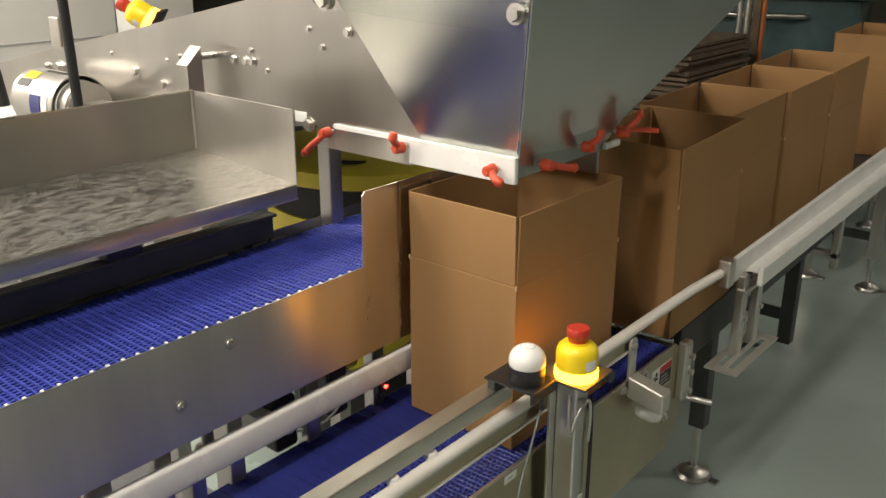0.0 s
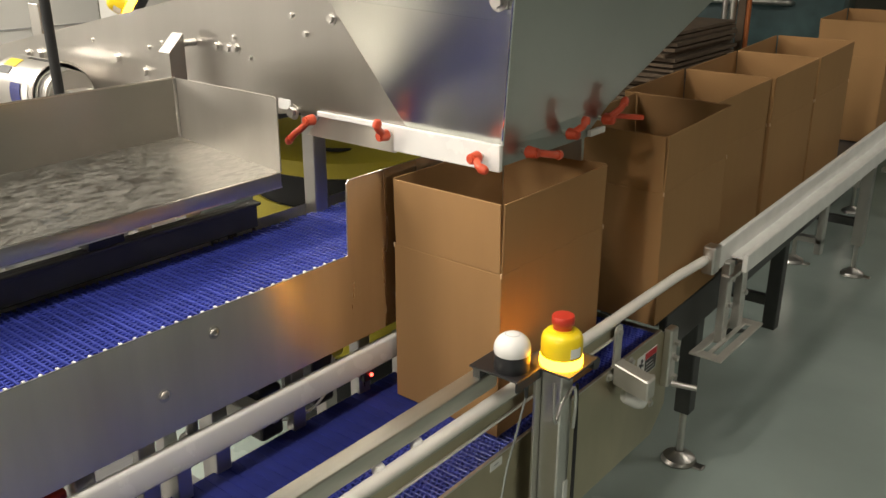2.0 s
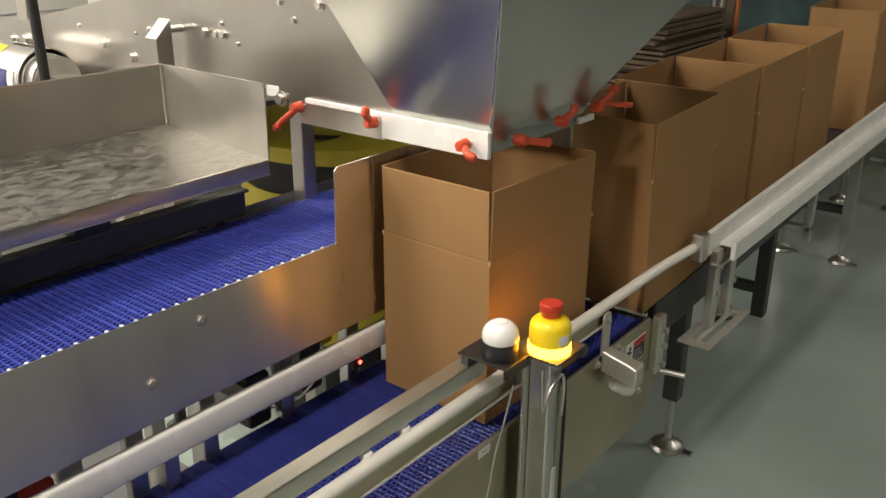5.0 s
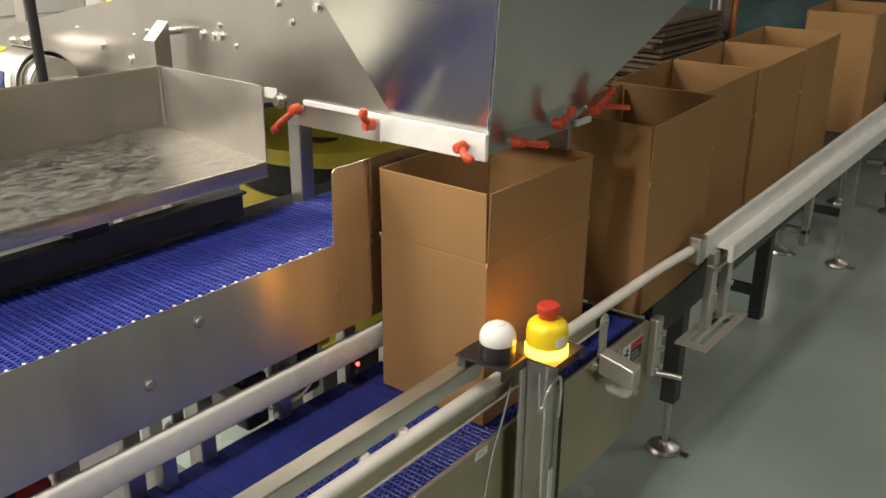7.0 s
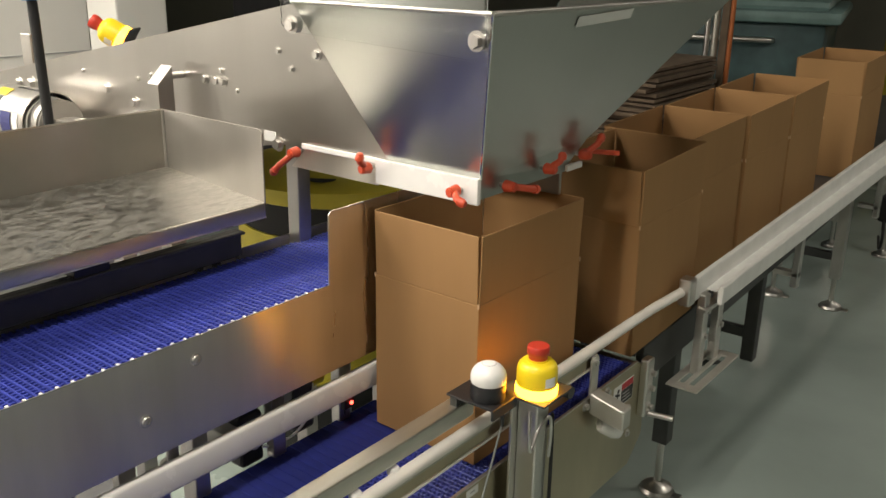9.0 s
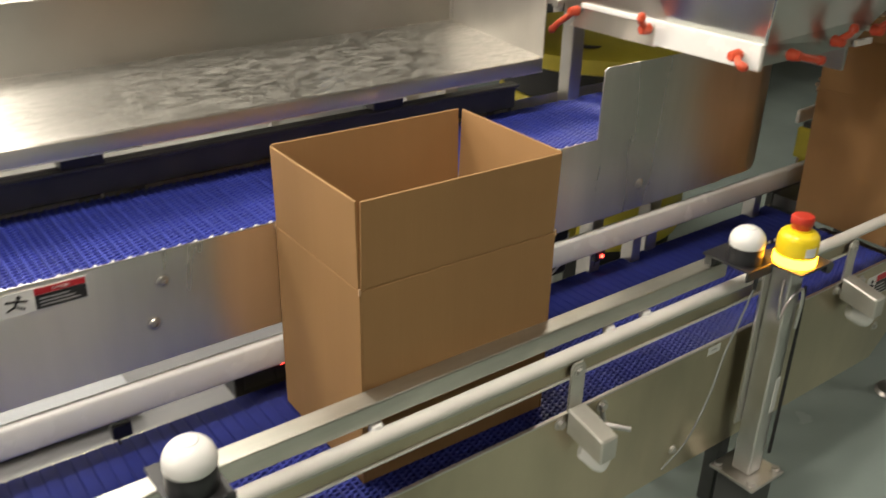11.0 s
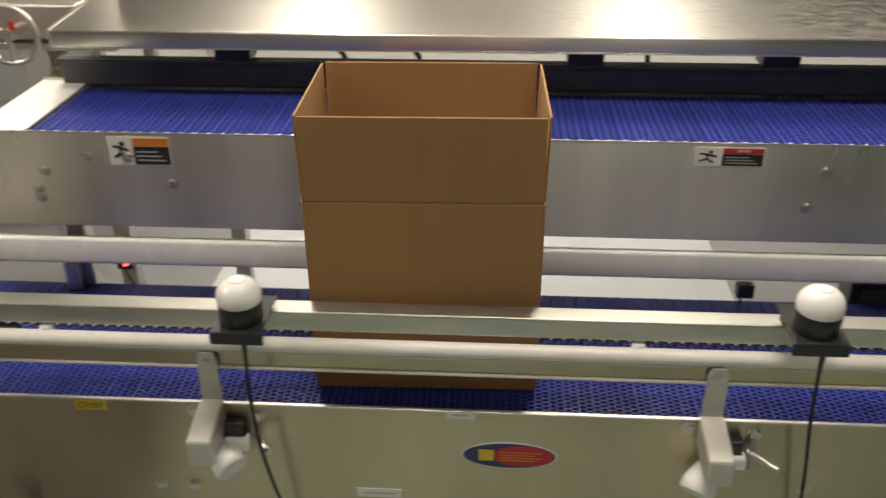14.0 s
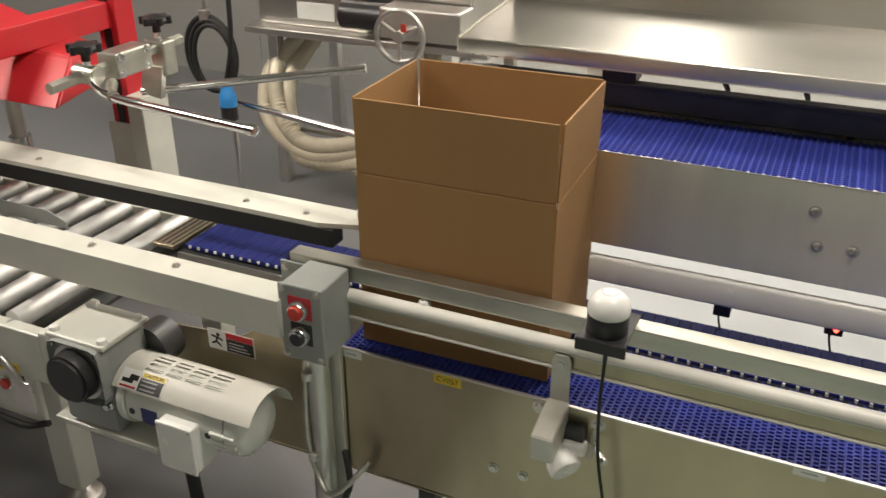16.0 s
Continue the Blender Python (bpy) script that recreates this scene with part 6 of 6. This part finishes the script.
part("drive_block", slab(-2.72, -2.58, -2.02, -1.68, 0.785, 0.905, 0.008), STEEL_PLAIN, fil)
part("nameplate", slab(-2.750, -2.746, -2.50, -2.32, 0.785, 0.855), LABEL, fil)
W = Vector((-2.45, -1.865, 0.834))
wheel = part("hand_wheel", pipe([W + Vector((0.0, 0.095 * math.cos(2 * math.pi * k / 36), 0.095 * math.sin(2 * math.pi * k / 36))) for k in range(37)], 0.011, 10), STEEL_PLAIN, fil, "steel hand wheel", smooth=True)
for k in range(3):
    a = 2 * math.pi * k / 3 + 0.5
    part("spoke", rod(W, W + Vector((0, 0.09 * math.cos(a), 0.09 * math.sin(a))), 0.008), STEEL_PLAIN, wheel)
part("hub", rod(W - Vector((0.10, 0, 0)), W + Vector((0.015, 0, 0)), 0.022), STEEL_PLAIN, wheel, smooth=True)
part("red_tab", slab(-2.445, -2.435, -1.852, -1.832, 0.854, 0.884, 0.002), RED, wheel)
for k, (r0, dz) in enumerate(((0.30, 0.0), (0.26, 0.05), (0.34, -0.03))):
    s = thing("suction_hose", "cream ribbed suction hose looping to the floor", "hose", (-2.7, -2.3, 0.3), "cream hoses")
    base = [(-2.95, -2.56 + 0.03 * k, 0.72), (-2.80, -2.70 + 0.05 * k, 0.52 + dz), (-2.70, -2.66 + 0.06 * k, 0.34 + dz), (-2.66, -2.46, 0.215 + dz), (-2.66, -2.20 + 0.03 * k, 0.26 + dz),
            (-2.74, -1.98 + 0.05 * k, 0.42 + dz), (-2.86, -1.92, 0.62), (-2.95, -2.0, 0.72)]
    part("hose", pipe(smooth_path(base, 22), 0.034, 10, ribs=0.10), HOSE, s, smooth=True)
coil = thing("hanging_cable", "coiled black power cable with a blue plug", "cable", (-2.35, -2.66, 0.75))
for k in range(3):
    ring = [Vector((-2.35 + 0.012 * k, -2.655 + 0.014 * k + (0.120 - 0.014 * k) * math.cos(2 * math.pi * j / 32), 0.708 - 0.004 * k + (0.150 - 0.010 * k) * math.sin(2 * math.pi * j / 32))) for j in range(33)]
    part("loop", pipe(ring, 0.010, 8), RUBBER, coil, smooth=True)
part("tail", pipe(smooth_path([(-2.33, -2.47, 1.22), (-2.33, -2.52, 1.05), (-2.32, -2.53, 0.78), (-2.32, -2.575, 0.605)]), 0.010), RUBBER, coil, smooth=True)
part("hook", slab(-2.36, -2.33, -2.68, -2.64, 0.835, 0.885, 0.004), STEEL_PLAIN, coil)
part("hook_rod", rod((-2.345, -2.66, 0.88), (-2.345, -2.66, CEILING), 0.006), STEEL_PLAIN, coil)
part("plug", lathe([(0.020, 0), (0.030, 0.035), (0.034, 0.04), (0.036, 0.085), (0, 0.085)], (-2.32, -2.575, 0.600), 20, (0, 0, -1)), BLUE, coil, "blue plug", smooth=True)
part("plug_nose", rod((-2.32, -2.575, 0.515), (-2.32, -2.575, 0.460), 0.034), DARK, coil, smooth=True)
frame_rail = thing("floor_rail", "chrome rail of the machine frame", "rail", (-2.3, -2.2, 0.5))
part("rail", rod((-2.40, -2.62, 0.505), (-2.30, -1.75, 0.465), 0.013), CHROME, frame_rail, smooth=True)
part("post", rod((-2.40, -2.62, 0), (-2.40, -2.62, 0.505), 0.013), CHROME, frame_rail, smooth=True)
part("post", rod((-2.30, -1.75, 0), (-2.30, -1.75, 0.465), 0.013), CHROME, frame_rail, smooth=True)

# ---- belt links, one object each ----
# the dark sheet below the links paints the shade in their gaps
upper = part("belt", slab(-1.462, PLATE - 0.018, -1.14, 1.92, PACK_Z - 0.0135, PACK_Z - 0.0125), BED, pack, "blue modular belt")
belt_rows(upper, -1.466, PACK_Z - 0.001, -1.145, 1.92, 0.027, belt_row_mesh("upper_link", 0.284, 0.027, 26, BELT, 0.62, depth=0.009, ribbed=True))
inner_belt = part("inner_belt", slab(-1.236, -1.090, -1.77, 2.16, BELT_Z - 0.014, BELT_Z - 0.009), BELT_FLAT, conv, "flat blue inner belt")
belt_rows(inner_belt, -1.238, BELT_Z, -1.775, 2.165, 0.0254, belt_row_mesh("inner_link", 0.152, 0.0254, 12, BELT_FLAT, 0.0))
# again a sheet coloured as the shade between the links
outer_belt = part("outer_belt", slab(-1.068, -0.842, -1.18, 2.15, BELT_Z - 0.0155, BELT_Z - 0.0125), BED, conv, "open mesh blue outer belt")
belt_rows(outer_belt, -1.072, BELT_Z, -1.185, 2.155, 0.0254, belt_row_mesh("outer_link", 0.234, 0.0254, 22, BELT, 0.60, depth=0.009, ribbed=True))


# ---- what moves ----
def motions():
    # time, x, y and turn of the riding carton
    ride = [
            (0.0, -1.012, 1.662, -1.0), (9.2, -1.012, 1.662, -1.0), (9.32, -1.0129, 1.6385, -1.01), (9.6, -1.0149, 1.4719, -1.04), (10.0, -1.0178, 1.2448, -1.09),
            (10.3, -1.0199, 1.0784, -1.12), (10.5, -1.0214, 0.9659, -1.14), (10.7, -1.0228, 0.8573, -1.17), (10.86, -1.024, 0.7873, -1.18), (11.0, -1.025, 0.755, -1.2),
            (11.15, -1.0257, 0.7337, -1.23), (11.3, -1.0265, 0.7273, -1.26), (11.46, -1.0273, 0.7281, -1.29), (11.56, -1.0278, 0.7072, -1.31), (11.7, -1.0285, 0.6167, -1.34),
            (12.0, -1.03, 0.432, -1.4), (12.25, -1.0334, 0.294, -0.99), (12.5, -1.0368, 0.156, -0.58), (12.75, -1.0402, 0.0121, -0.17), (12.9, -1.0422, -0.0735, 0.08),
            (13.0, -1.0436, -0.0899, 0.24), (13.1, -1.0449, -0.0923, 0.41), (13.42, -1.0488, -0.0928, 0.91), (13.52, -1.0478, -0.0974, 0.98), (13.62, -1.0468, -0.144, 1.05),
            (14.0, -1.043, -0.362, 1.3), (14.25, -1.0409, -0.4962, 1.32), (14.5, -1.0388, -0.6363, 1.34), (14.8, -1.0363, -0.8223, 1.37), (14.98, -1.0348, -0.9367, 1.38),
            (15.06, -1.0342, -0.9595, 1.39), (15.2, -1.033, -0.965, 1.4), (16.0, -1.033, -0.965, 1.4),
            ]
    z0 = BELT_Z + 0.002
    walk(box, [(t, pose(x, y, z0, 0, 0, turn)) for t, x, y, turn in ride])
    for k, (bag, x, y, drop) in enumerate(bags):
        rest = z0 + 0.03 + 0.04 * k
        rows = [(0.0, pose(x, y + 0.03, 1.50, 20, 10, 30)), (drop - 0.15, pose(x, y + 0.03, 1.50, 20, 10, 30)), (drop - 0.07, pose(x, y, 1.36, 35, 15, 40)),
                (drop, pose(x, y, 1.155, 62, 20, 55)), (drop + 0.1, pose(x, y, 0.85, 30, 10, 60)), (drop + 0.2, pose(x, y, rest, 0, 0, 60))]
        rows += [(t, pose(x + bx - ride[0][1], y + by - ride[0][2], rest, 0, 0, 60)) for t, bx, by, turn in ride if t >= 9.0]
        walk(bag, rows)


motions()
